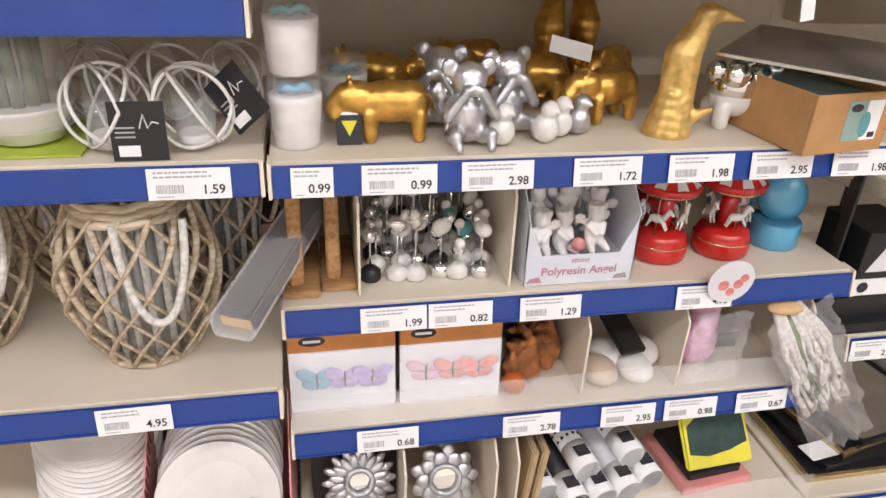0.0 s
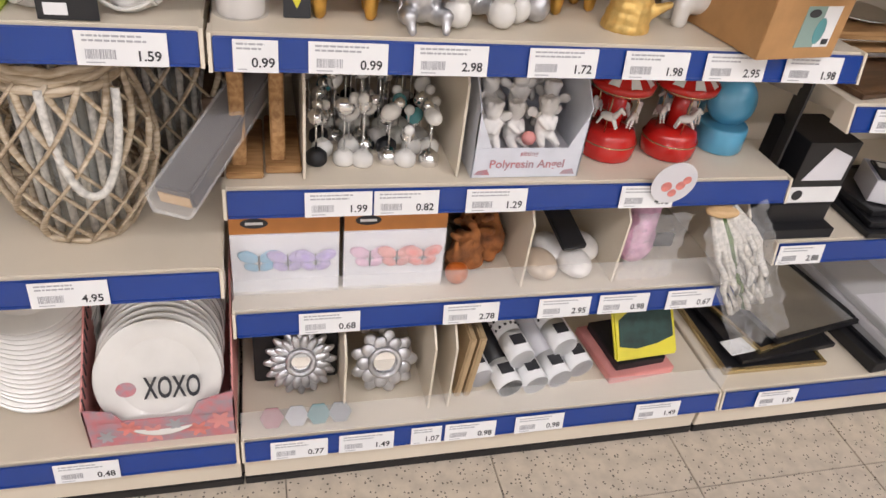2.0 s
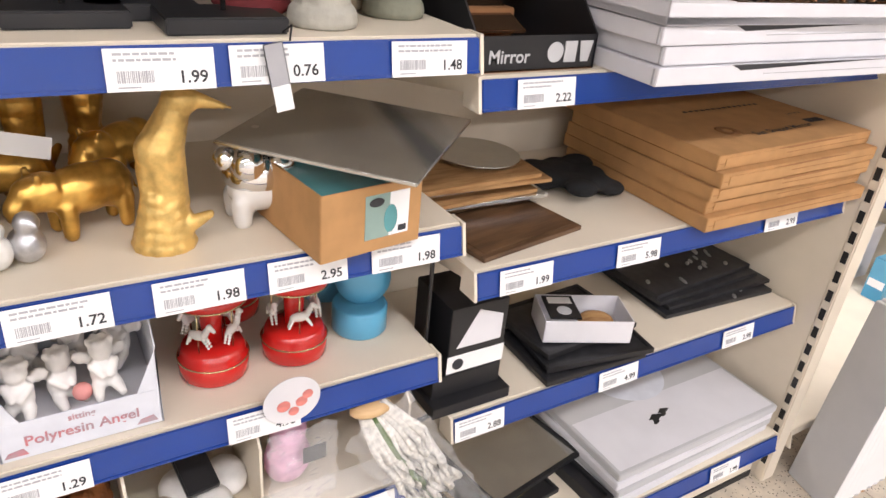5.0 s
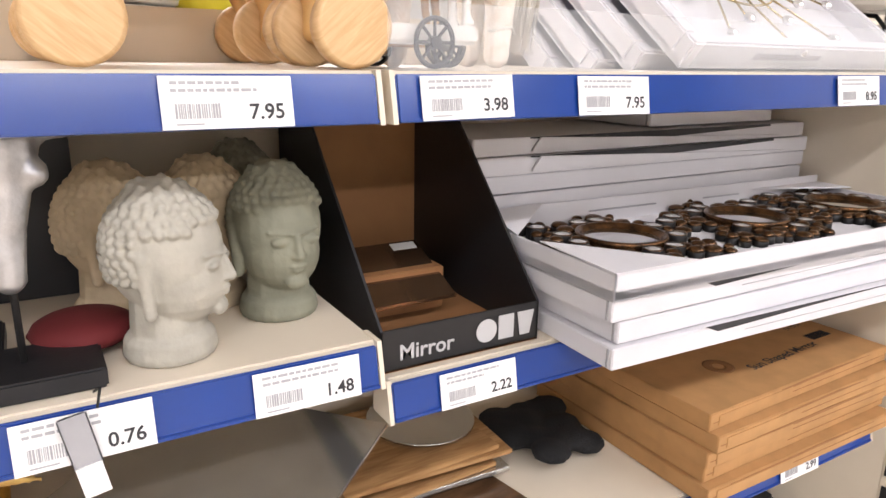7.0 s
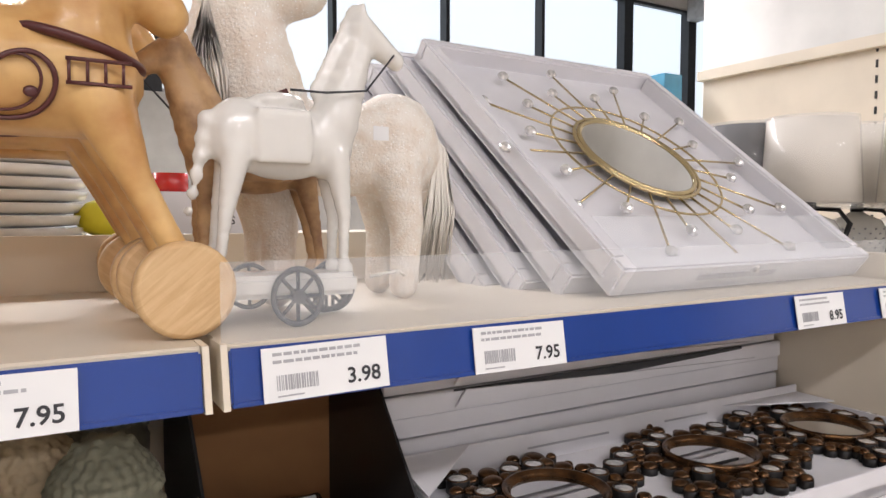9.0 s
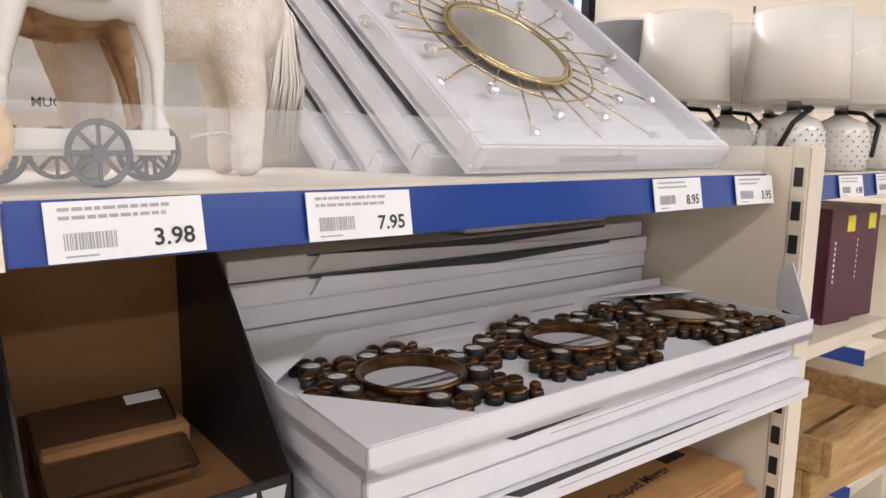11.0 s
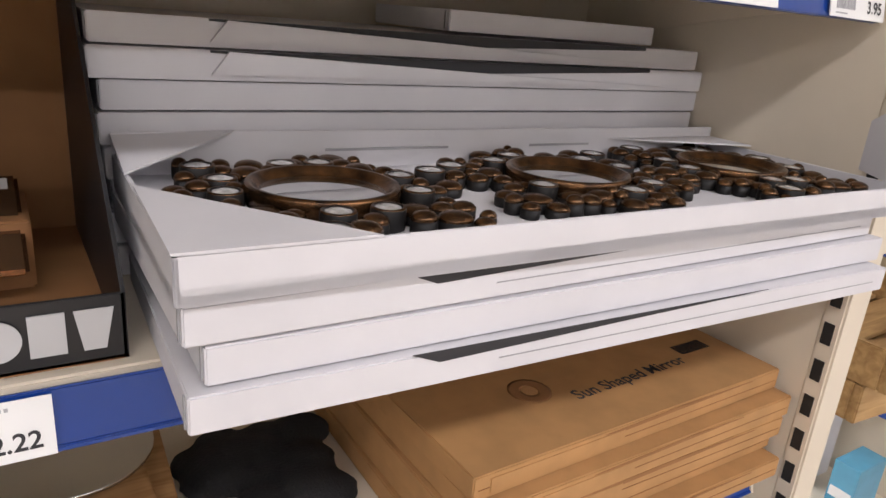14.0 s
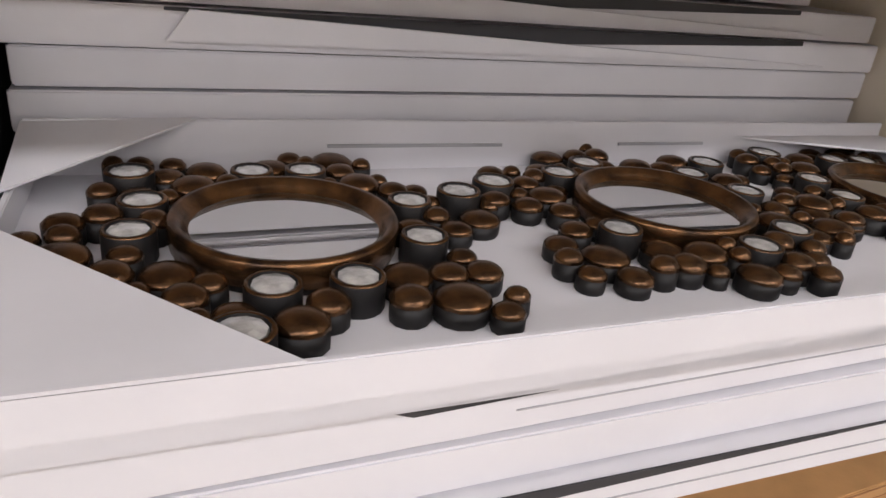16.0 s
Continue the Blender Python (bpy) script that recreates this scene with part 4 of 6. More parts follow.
def horse_statue(m, mat, label):
    h = thing("horse_statue", m, label, "statue")
    bm = bmesh.new()
    ball((0, 0, 0.145), (0.055, 0.024, 0.03), bm)
    ball((0.04, 0, 0.148), (0.026, 0.023, 0.032), bm)
    ball((-0.04, 0, 0.15), (0.028, 0.024, 0.03), bm)
    limb(bm, (0.048, 0, 0.165), (0.075, 0, 0.235), 0.024, 0.014)
    limb(bm, (0.075, 0, 0.245), (0.112, 0, 0.222), 0.015, 0.009)
    for s in (-1, 1):
        for x0, xk, x1 in ((0.045, 0.052, 0.050), (-0.045, -0.055, -0.062)):
            limb(bm, (x0, 0.012 * s, 0.135), (xk, 0.014 * s, 0.088), 0.0135, 0.0075)
            limb(bm, (xk, 0.014 * s, 0.088), (x1, 0.015 * s, 0.042), 0.0072, 0.0055)
            ball((x1 + 0.002, 0.015 * s, 0.043), (0.009, 0.007, 0.006), bm, 8, 6)
        limb(bm, (0.074, 0.007 * s, 0.255), (0.076, 0.008 * s, 0.272), 0.005, 0.002, 3)
    limb(bm, (-0.066, 0, 0.16), (-0.082, 0, 0.09), 0.009, 0.005)
    for k in range(7):
        ball((0.035 + 0.006 * k, 0, 0.19 + 0.011 * k), (0.012, 0.006, 0.011), bm, 8, 6)
    bx(bm, (-0.03, -0.0265, 0.128), (0.018, 0.0265, 0.17))
    ball((-0.006, 0, 0.178), (0.026, 0.02, 0.008), bm)
    fuse(part("figure", bm, mat, h), 0.0032, 3)
    part("cart", box((-0.085, -0.028, 0.022), (0.06, 0.028, 0.040), 0.004), mat, h, "white cart board")
    part("rein", tube([(0.105, -0.01, 0.225), (0.07, -0.024, 0.19), (0.03, -0.027, 0.185), (0.0, -0.02, 0.186)], 0.001, 5), FRAME_DARK, h, "thin dark rein")
    part("cord", tube([(0.07, -0.03, 0.036), (0.10, -0.03, 0.04), (0.11, -0.02, 0.035)], 0.0016, 5), ROPE, h)
    for x, y in ((0.0, -0.036), (-0.06, 0.036), (0.06, 0.036)):
        part("wheel", SPOKED, FRAME_DARK, h, "black spoked metal wheel", pose(x, y, 0.0238))
    return h


horse_statue(pose(1.086, 0.09, U) @ Matrix.Diagonal((1.0, 1.0, 1.1, 1)), WHITE_GLAZE, "white glazed horse statue on a cart with black spoked wheels")
horse_statue(pose(1.078, 0.152, U, 0, 0, 180) @ Matrix.Diagonal((1, 0.8, 1, 1)), TAN, "tan painted horse statue on a wheeled cart beside another")

uni = thing("plush_unicorn", (1.192, 0.228, U), "glittering cream plush unicorn with long silky tail", "plush toy")
bm = bmesh.new()
ball((0, 0, 0.17), (0.105, 0.05, 0.055), bm)
ball((0.07, 0, 0.175), (0.058, 0.055, 0.065), bm)
limb(bm, (-0.08, 0, 0.19), (-0.105, 0, 0.30), 0.055, 0.042)
limb(bm, (-0.10, 0, 0.33), (-0.045, -0.02, 0.335), 0.042, 0.028)
for s in (-1, 1):
    for x in (-0.09, 0.06):
        limb(bm, (x, 0.03 * s, 0.15), (x + 0.012, 0.034 * s, 0.08), 0.032, 0.021)
        limb(bm, (x + 0.012, 0.034 * s, 0.08), (x + 0.008, 0.034 * s, 0.016), 0.02, 0.018)
limb(bm, (0.095, 0, 0.215), (0.122, 0, 0.16), 0.02, 0.024)
limb(bm, (0.122, 0, 0.16), (0.112, 0, 0.06), 0.026, 0.016, 8)
limb(bm, (-0.128, 0, 0.35), (-0.142, 0, 0.26), 0.022, 0.026)
limb(bm, (-0.142, 0, 0.26), (-0.135, 0, 0.19), 0.026, 0.014)
fuse(part("body", bm, PLUSH, uni), 0.005, 2)
rng = random.Random(8)
hair = bmesh.new()
for k in range(420):
    y0, sp = rng.uniform(-0.027, 0.027), rng.uniform(-0.014, 0.022)
    tube([(0.088, y0 * 0.4, 0.222), (0.122 + sp * 0.3, y0 * 0.9, 0.175), (0.118 + sp, y0 * 1.1, 0.10), (0.105 + sp * 1.1, y0 * 1.2, rng.uniform(0.012, 0.06))], [0.0014, 0.0018, 0.0015, 0.0005], 3, hair)
for k in range(320):
    y0 = rng.uniform(-0.028, 0.028)
    tube([(-0.12, y0 * 0.5, 0.37), (-0.148, y0, 0.31), (-0.148 + rng.uniform(-0.02, 0.02), y0 * 1.2, 0.24), (-0.13, y0 * 1.2, rng.uniform(0.13, 0.2))], [0.0014, 0.0018, 0.0015, 0.0005], 3, hair)
tagged(part("hair", hair, HAIR, uni, "long silky pale hair"), kind="stuff")
part("tag", box((-0.004, -0.072, 0.19), (0.02, -0.0705, 0.235), 0.0005), MAROON, uni, "brown hang tag", pose(0, 0, 0, 0, -25))
part("tag_print", box((0.012, -0.074, 0.175), (0.03, -0.0735, 0.19), 0), PAPER, uni)

# goods on the far side of the gondola
solid("far_shelf", box((0.0, 0.466, 1.46), (2.0, 0.95, 1.49), 0.002), CREAM, (0, 0, 0), "cream shop shelf on the far side of the gondola", "shelf")
for k in range(7):
    solid("serving_dish", lathe([(0.09, 0), (0.12, 0.004), (0.125, 0.016), (0.118, 0.017), (0.09, 0.006)], 32), WHITE_GLAZE, (0.84, 0.66, 1.4905 + 0.0172 * k), "pale grey ceramic dish in a stack", "dish", "stacked dishes")
mg = thing("mug_carton", (1.05, 0.60, 1.4905), "white carton with red mugs showing on top", "box")
part("carton", box((0, 0, 0), (0.17, 0.12, 0.07), 0.001), WHITE_CARD, mg)
part("red_mug", lathe([(0.025, 0.07), (0.028, 0.075), (0.028, 0.1), (0.024, 0.1)], 20), RED, mg, "", pose(0.03, 0.05, 0))
write_on(mg, "MUGS", 0.018, INK, pose(0.07, -0.001, 0.02, 90))
fuse(solid("yellow_toy", limb(ball((0, 0, 0.03), (0.05, 0.03, 0.03)), (0.02, 0, 0.05), (0.06, 0, 0.045), 0.02, 0.012), YELLOW, (0.99, 0.62, 1.4905), "bright yellow plastic toy on the far shelf", "toy"), 0.006)
tall = thing("tall_gondola", (3.25, 0.2, 0), "tall cream perforated shelving seen across the aisle", "shelving", kind="structure")
part("panel", box((0, 0, 0), (0.04, 1.2, 2.06), 0.002), CREAM, tall)
part("crown", box((-0.03, -0.01, 2.06), (0.07, 1.21, 2.10), 0.002), CREAM, tall)
for k in range(36):
    part("slot", box((-0.0015, 0.52, 0.3 + k * 0.05), (0.001, 0.528, 0.325 + k * 0.05), 0), DARK, tall)
for z in (0.13, 0.52, 0.92, 1.32):
    part("far_shelf", box((-0.24, 0.0, z - 0.03), (-0.002, 1.2, z), 0.002), CREAM, tall, "cream shelf across the aisle")
    part("far_rail", box((-0.247, 0.0, z - 0.045), (-0.2415, 1.2, z - 0.001), 0.001), BLUE, tall, "blue price rail")
for k in range(14):
    z, y = (0.13, 0.52)[k % 2], 0.26 + 0.078 * k
    goods = thing("goods_carton", (3.03 + 0.02 * (k % 3), y, z + 0.0006), "small printed carton on shelving across the aisle", "carton", "cartons across the aisle")
    part("carton", box((0, 0, 0), (0.14, 0.07, 0.16 + 0.03 * (k % 4)), 0.002), (SKYBLUE, WHITE_CARD, TEAL, LIME, CORAL)[(k * 3) % 5], goods)
    part("printed_band", box((-0.001, 0.006, 0.05), (0.0, 0.064, 0.08), 0), PAPER if k % 5 != 2 else YELLOW, goods)
partition = solid("partition_wall", box((3.6, -1.6, 0), (3.7, 1.69, 4.2), 0), WALL, (0, 0, 0), "plain white partition wall behind tall shelving", "wall", kind="structure")
solid("blue_carton", box((0, 0, 0), (0.1, 0.14, 0.17), 0.002), SKYBLUE, (3.06, 1.43, 1.915), "blue printed carton on tall shelving", "carton")
solid("carton_bracket", box((2.95, 1.41, 1.88), (3.29, 1.62, 1.9145), 0.002), CREAM, (0, 0, 0), "cream shelf bracket on tall shelving", "shelf")

# ---- fourth shelf of bay two: heads ----
S4 = 1.1688


def stone_head(m, mat, label):
    bm = bmesh.new()
    ball((0, 0.006, 0.100), (0.0465, 0.052, 0.060), bm, 24, 16)
    ball((0, -0.004, 0.074), (0.0405, 0.045, 0.046), bm, 20, 12)
    ball((0, 0.008, 0.150), (0.026, 0.027, 0.018), bm)
    limb(bm, (0, 0.008, 0.05), (0, 0.008, 0.018), 0.034, 0.036)
    lathe([(0.041, 0), (0.043, 0.006), (0.041, 0.018), (0.036, 0.024)], 24, (0, 0.008, 0), bm=bm)
    limb(bm, (0, -0.0455, 0.097), (0, -0.0525, 0.076), 0.0032, 0.0055, 5)
    for s in (-1, 1):
        limb(bm, (0.045 * s, 0.010, 0.10), (0.043 * s, 0.008, 0.052), 0.007, 0.0062, 8)
        ball((0.0165 * s, -0.0425, 0.0905), (0.0105, 0.0052, 0.0046), bm, 12, 8)
        limb(bm, (0.006 * s, -0.0475, 0.0985), (0.027 * s, -0.0375, 0.1005), 0.0021, 0.0018, 6)
        ball((0.0045 * s, -0.0495, 0.0755), (0.0035, 0.003, 0.003), bm, 8, 6)
    ball((0, -0.0472, 0.0645), (0.0095, 0.0042, 0.0024), bm, 10, 6)
    ball((0, -0.0462, 0.0597), (0.0075, 0.0042, 0.0026), bm, 10, 6)
    ball((0, -0.040, 0.046), (0.013, 0.008, 0.009), bm, 10, 6)
    for i in range(13):
        el = -0.32 + i * 0.145
        n = max(5, int(30 * math.cos(el)))
        for k in range(n):
            t = (k + 0.5 * (i % 2)) * math.tau / n
            if el < 0.30 + 0.16 * math.sin(-t) and math.sin(t) < 0.12:
                continue
            ball((0.0475 * math.cos(el) * math.cos(t), 0.006 + 0.053 * math.cos(el) * math.sin(t), 0.100 + 0.061 * math.sin(el)), (0.0054, 0.0054, 0.0050), bm, 8, 6)
    for i, n in enumerate((14, 9, 3)):
        for k in range(n):
            t = k * math.tau / n
            ball((0.0245 * math.cos(i * 0.5) * math.cos(t), 0.008 + 0.0255 * math.cos(i * 0.5) * math.sin(t), 0.154 + 0.026 * math.sin(i * 0.45) * 0.5), 0.0048, bm, 8, 6)
    return fuse(solid("stone_head", bm, mat, m, label, "statue", "stone heads"), 0.0017, 1)


stone_head(pose(0.822, 0.075, S4, 0, 0, 62), STONE_PALE, "pale grey cement head ornament with curled hair")
stone_head(pose(0.940, 0.13, S4, 0, 0, 6), STONE_GREEN, "grey-green cement head ornament with curled hair")
stone_head(pose(0.79, 0.20, S4, 0, 0, 65), STONE_SAND, "sand-coloured cement head ornament with curled hair")
stone_head(pose(0.885, 0.20, S4, 0, 0, 40), STONE_SAND, "sand-coloured cement head ornament at the back")
stone_head(pose(0.955, 0.33, S4, 0, 0, 10), STONE_GREEN, "dark grey cement head ornament at the back")
sk = thing("skull_ornament", (0.695, 0.06, S4), "silver bull skull ornament on a black stand", "ornament")
bm = limb(limb(bmesh.new(), (0, 0, 0.205), (0, -0.012, 0.135), 0.034, 0.017), (0, -0.012, 0.135), (0, -0.016, 0.10), 0.017, 0.0135)
for s in (-1, 1):
    ball((0.027 * s, -0.012, 0.182), (0.011, 0.014, 0.012), bm, 10, 7)
for s in (-1, 1):
    limb(bm, (0.02 * s, 0, 0.215), (0.07 * s, 0, 0.218), 0.012, 0.01)
    limb(bm, (0.07 * s, 0, 0.218), (0.10 * s, 0, 0.238), 0.01, 0.004)
fuse(part("skull", bm, SILVER, sk, "silver painted skull"), 0.004, 3)
part("rod", tube([(0, 0.01, 0.018), (0, 0.01, 0.19)], 0.003), DARK, sk)
part("stand", box((-0.07, -0.035, 0), (0.06, 0.05, 0.018), 0.002), BLACK_CARD, sk)
for x, y, mt in ((0.62, 0.14, GOLD), (0.54, 0.1, GOLD)):
    s2 = thing("skull_ornament", (x, y, S4), "gold bull skull ornament on a black stand", "ornament")
    bm = limb(bmesh.new(), (0, 0, 0.20), (0, -0.012, 0.10), 0.026, 0.013)
    for s in (-1, 1):
        limb(bm, (0.02 * s, 0, 0.205), (0.06 * s, 0, 0.215), 0.011, 0.007)
    fuse(part("skull", bm, mt, s2), 0.004, 3)
    part("rod", tube([(0, 0.01, 0.018), (0, 0.01, 0.19)], 0.003), DARK, s2)
    part("stand", box((-0.06, -0.035, 0), (0.06, 0.05, 0.018), 0.002), BLACK_CARD, s2)
solid("black_backdrop_board", box((0.45, 0.30, S4), (0.76, 0.31, S4 + 0.2), 0.001), BLACK_CARD, (0, 0, 0), "black cardboard panel standing behind ornaments", "card")
fuse(solid("red_pouch", ball((0, 0, 0.018), (0.05, 0.05, 0.018)), pm("dark_red_velvet", (0.12, 0.008, 0.01), 0.8), (0.745, 0.13, S4), "dark red velvet pouch on the shelf", "pouch"), 0.006)
ht = thing("hang_tag", (0.742, -0.012, 1.06), "grey cardboard hang tag with barcode hanging from shelf", "tag")
part("card", box((-0.011, -0.002, 0.06), (0.011, 0, 0.11), 0.001), GREY_CARD, ht, "", pose(0, 0, 0, 0, -10))
part("barcode_sticker", box((-0.010, -0.003, 0.036), (0.010, -0.001, 0.064), 0.0), PAPER, ht, "", pose(0, -0.001, 0, 0, -10))
part("loop", tube([(0, -0.001, 0.11), (0.004, 0.004, 0.125), (0.0, 0.02, 0.115)], 0.0012, 5), DARK, ht)

# ---- third shelf of bay two: metallic animals ----
S3 = 0.9088


def hippo(m, mat, label):
    bm = bmesh.new()
    ball((0, 0, 0.056), (0.052, 0.03, 0.031), bm)
    ball((0.03, 0, 0.055), (0.03, 0.028, 0.031), bm)
    limb(bm, (-0.045, 0, 0.062), (-0.062, 0, 0.062), 0.025, 0.022)
    limb(bm, (-0.065, 0, 0.062), (-0.078, 0, 0.048), 0.018, 0.016)
    ball((-0.078, 0, 0.043), (0.014, 0.018, 0.015), bm)
    for s in (-1, 1):
        ball((-0.057, 0.016 * s, 0.086), (0.005, 0.004, 0.007), bm, 8, 6)
        for x in (-0.03, 0.04):
            limb(bm, (x, 0.017 * s, 0.04), (x, 0.018 * s, 0.008), 0.013, 0.0095)
    limb(bm, (0.056, 0, 0.06), (0.066, 0, 0.04), 0.005, 0.003, 3)
    return fuse(solid("animal_figurine", bm, mat, m, label, "figurine", "metallic animals"), 0.003, 3)


hippo(pose(0.178, 0.085, S3), GOLD, "shiny gold hippopotamus figurine on the shelf")
hippo(pose(0.30, 0.28, S3, 0, 0, 15), GOLD, "shiny gold hippopotamus figurine at the back")
hippo(pose(0.535, 0.15, S3, 0, 0, 20), GOLD, "dark gold animal figurine lying on the shelf")
hippo(pose(0.44, 0.24, S3, 0, 0, -10), GOLD, "shiny gold animal figurine at the back")
hippo(pose(0.17, 0.27, S3, 0, 0, -25), GOLD, "shiny gold animal figurine at the back")
hippo(pose(0.36, 0.365, S3, 0, 0, 12), GOLD, "shiny gold animal figurine at the back")
hippo(pose(0.60, 0.30, S3, 0, 0, 40), GOLD, "shiny gold animal figurine at the back")


def monkey(m, mat, s=1.0, label="silver painted sitting monkey figurine"):
    bm = bmesh.new()
    ball((0, 0, 0.038), (0.027, 0.025, 0.036), bm)
    ball((0, -0.004, 0.088), (0.024, 0.022, 0.023), bm)
    ball((0, -0.02, 0.08), (0.013, 0.012, 0.011), bm)
    for d in (-1, 1):
        ball((0.026 * d, 0.0, 0.103), (0.012, 0.006, 0.013), bm, 10, 7)
        limb(bm, (0.023 * d, -0.01, 0.06), (0.032 * d, -0.024, 0.045), 0.009, 0.008)
        limb(bm, (0.032 * d, -0.024, 0.045), (0.010 * d, -0.028, 0.078), 0.008, 0.007)
        limb(bm, (0.02 * d, -0.01, 0.015), (0.024 * d, -0.035, 0.022), 0.013, 0.01)
        limb(bm, (0.024 * d, -0.035, 0.02), (0.022 * d, -0.045, 0.007), 0.008, 0.006)
    ob = solid("monkey_figurine", bm, mat, m @ Matrix.Scale(s, 4), label, "figurine", "monkey figurines")
    return fuse(ob, 0.003, 2)


monkey(pose(0.285, 0.055, S3, 0, 0, 5), SILVER, 1.08)
monkey(pose(0.352, 0.10, S3, 0, 0, 20), SILVER, 1.12)
monkey(pose(0.262, 0.14, S3, 0, 0, -25), SILVER, 1.1)
for x, y, mat, tilt in ((0.335, 0.045, WHITE_GLAZE, 0), (0.402, 0.05, WHITE_GLAZE, 10), (0.433, 0.075, WHITE_GLAZE, -10), (0.465, 0.085, SILVER, 5)):
    bm = ball((0, 0, 0.022), (0.02, 0.022, 0.022))
    ball((0, -0.006, 0.05), 0.014, bm)
    limb(bm, (0, -0.016, 0.052), (0, -0.026, 0.05), 0.006, 0.002, 3)
    fuse(solid("bird_figurine", bm, mat, (x, y, S3, 0, tilt * 0.2, 30), "small dotted ceramic bird figurine", "figurine", "bird figurines"), 0.003, 2)


def perched_bird(m, mat, label):
    bm = bmesh.new()
    rng = random.Random(2)
    for k in range(14):
        a = k * 0.45
        limb(bm, (0.026 * math.cos(a), 0.022 * math.sin(a), 0.004), (0.02 * math.cos(a) + 0.004, 0.018 * math.sin(a), rng.uniform(0.05, 0.075)), 0.013, 0.009, 4)
    limb(bm, (0.012, 0, 0.065), (0.004, 0, 0.12), 0.022, 0.029)
    limb(bm, (0.004, 0, 0.12), (0.022, 0, 0.165), 0.028, 0.019)
    ball((0.03, 0, 0.18), (0.021, 0.018, 0.018), bm)
    limb(bm, (0.045, 0, 0.182), (0.085, 0, 0.172), 0.011, 0.003)
    limb(bm, (-0.005, 0, 0.10), (-0.012, 0, 0.055), 0.02, 0.01)
    limb(bm, (0.03, -0.01, 0.03), (0.055, -0.015, 0.045), 0.011, 0.006, 4)
    return fuse(solid("bird_statue", bm, mat, m, label, "figurine"), 0.0032, 1)


perched_bird(pose(0.610, 0.075, S3, 0, 0, -12), GOLD2, "pale gold long-beaked bird statue perched on a stump")
perched_bird(pose(0.48, 0.30, S3, 0, 0, 60), GOLD, "dark gold bird statue at the back of the shelf")
perched_bird(pose(0.56, 0.33, S3, 0, 0, 100), GOLD, "dark gold bird statue at the back of the shelf")
card = solid("paper_tag", box((-0.036, 0, 0), (0.036, 0.001, 0.026), 0), PAPER, (0.47, 0.16, S3 + 0.10, -20, 14, 0), "white cardboard tag tied to a gold figurine", "tag")
pg = thing("animal_ornament", (0.742, 0.115, S3), "chrome and white ceramic elephant ornament", "ornament")
fuse(part("body", limb(limb(limb(limb(ball((0, 0, 0.046), (0.045, 0.037, 0.034)), (-0.03, -0.02, 0.03), (-0.03, -0.02, 0.008), 0.015, 0.014, 3), (0.03, -0.02, 0.03), (0.03, -0.02, 0.008), 0.015, 0.014, 3), (-0.03, 0.02, 0.03), (-0.03, 0.02, 0.008), 0.015, 0.014, 3), (0.03, 0.02, 0.03), (0.03, 0.02, 0.008), 0.015, 0.014, 3), WHITE_GLAZE, pg), 0.004, 3)
part("chrome_back", ball((0, 0, 0.068), (0.05, 0.041, 0.034), None, 24, 14), CHROME, pg, "polished chrome glaze")
for x, y, zz, r in ((-0.02, -0.02, 0.085, 0.024), (0.02, -0.022, 0.08, 0.022), (0.05, -0.01, 0.09, 0.017), (-0.045, -0.005, 0.09, 0.016), (0, 0.01, 0.095, 0.03)):
    part("chrome_lobe", ball((x, y, zz), r), CHROME, pg, "polished chrome")
ob_ = thing("ornament_carton", (0.765, -0.045, S3 + 0.0006, 0, 0, 8), "brown cardboard ornament carton with printed picture, jutting out", "carton")
part("front", box((0, 0, 0.0), (0.148, 0.003, 0.09), 0.0008), CARTON, ob_)
part("back", box((0, 0.197, 0.0), (0.148, 0.2, 0.09), 0.0008), CARTON, ob_)
for x in (0.0, 0.145):
    part("side", box((x, 0.003, 0), (x + 0.003, 0.197, 0.09), 0.0005), CARTON, ob_)
part("bottom", box((0.003, 0.003, 0), (0.145, 0.197, 0.003), 0), CARTON, ob_)
part("tissue", box((0.004, 0.005, 0.03), (0.144, 0.19, 0.078), 0.004), TEAL, ob_, "teal tissue wrapping")
part("picture_left", box((0.062, -0.001, 0.018), (0.098, 0.0, 0.078), 0), pm("grey_green_print", (0.27, 0.38, 0.34), 0.5), ob_)
part("picture_right", box((0.098, -0.001, 0.018), (0.128, 0.0, 0.078), 0), PAPER, ob_)
part("brand_oval", lathe([(0.011, 0), (0.011, 0.0006)], 20, axis="Y"), INK, ob_, "", pose(0.078, -0.0012, 0.068) @ Matrix.Diagonal((1, 1, 0.55, 1)))
part("printed_ornament", ball((0.1, -0.0008, 0.042), (0.011, 0.0012, 0.02), None, 10, 8), TEAL, ob_)
part("brass_end", box((0.112, -0.0018, 0.022), (0.124, -0.0005, 0.03), 0), FRAME_DARK, ob_)
solid("flat_mirror", box((0, 0, 0), (0.265, 0.240, 0.005), 0.001), GREYMIRROR, pose(0.680, 0.095, S3 + 0.116, 3, 1, -47.1), "grey mirror panel lying across a carton", "mirror")
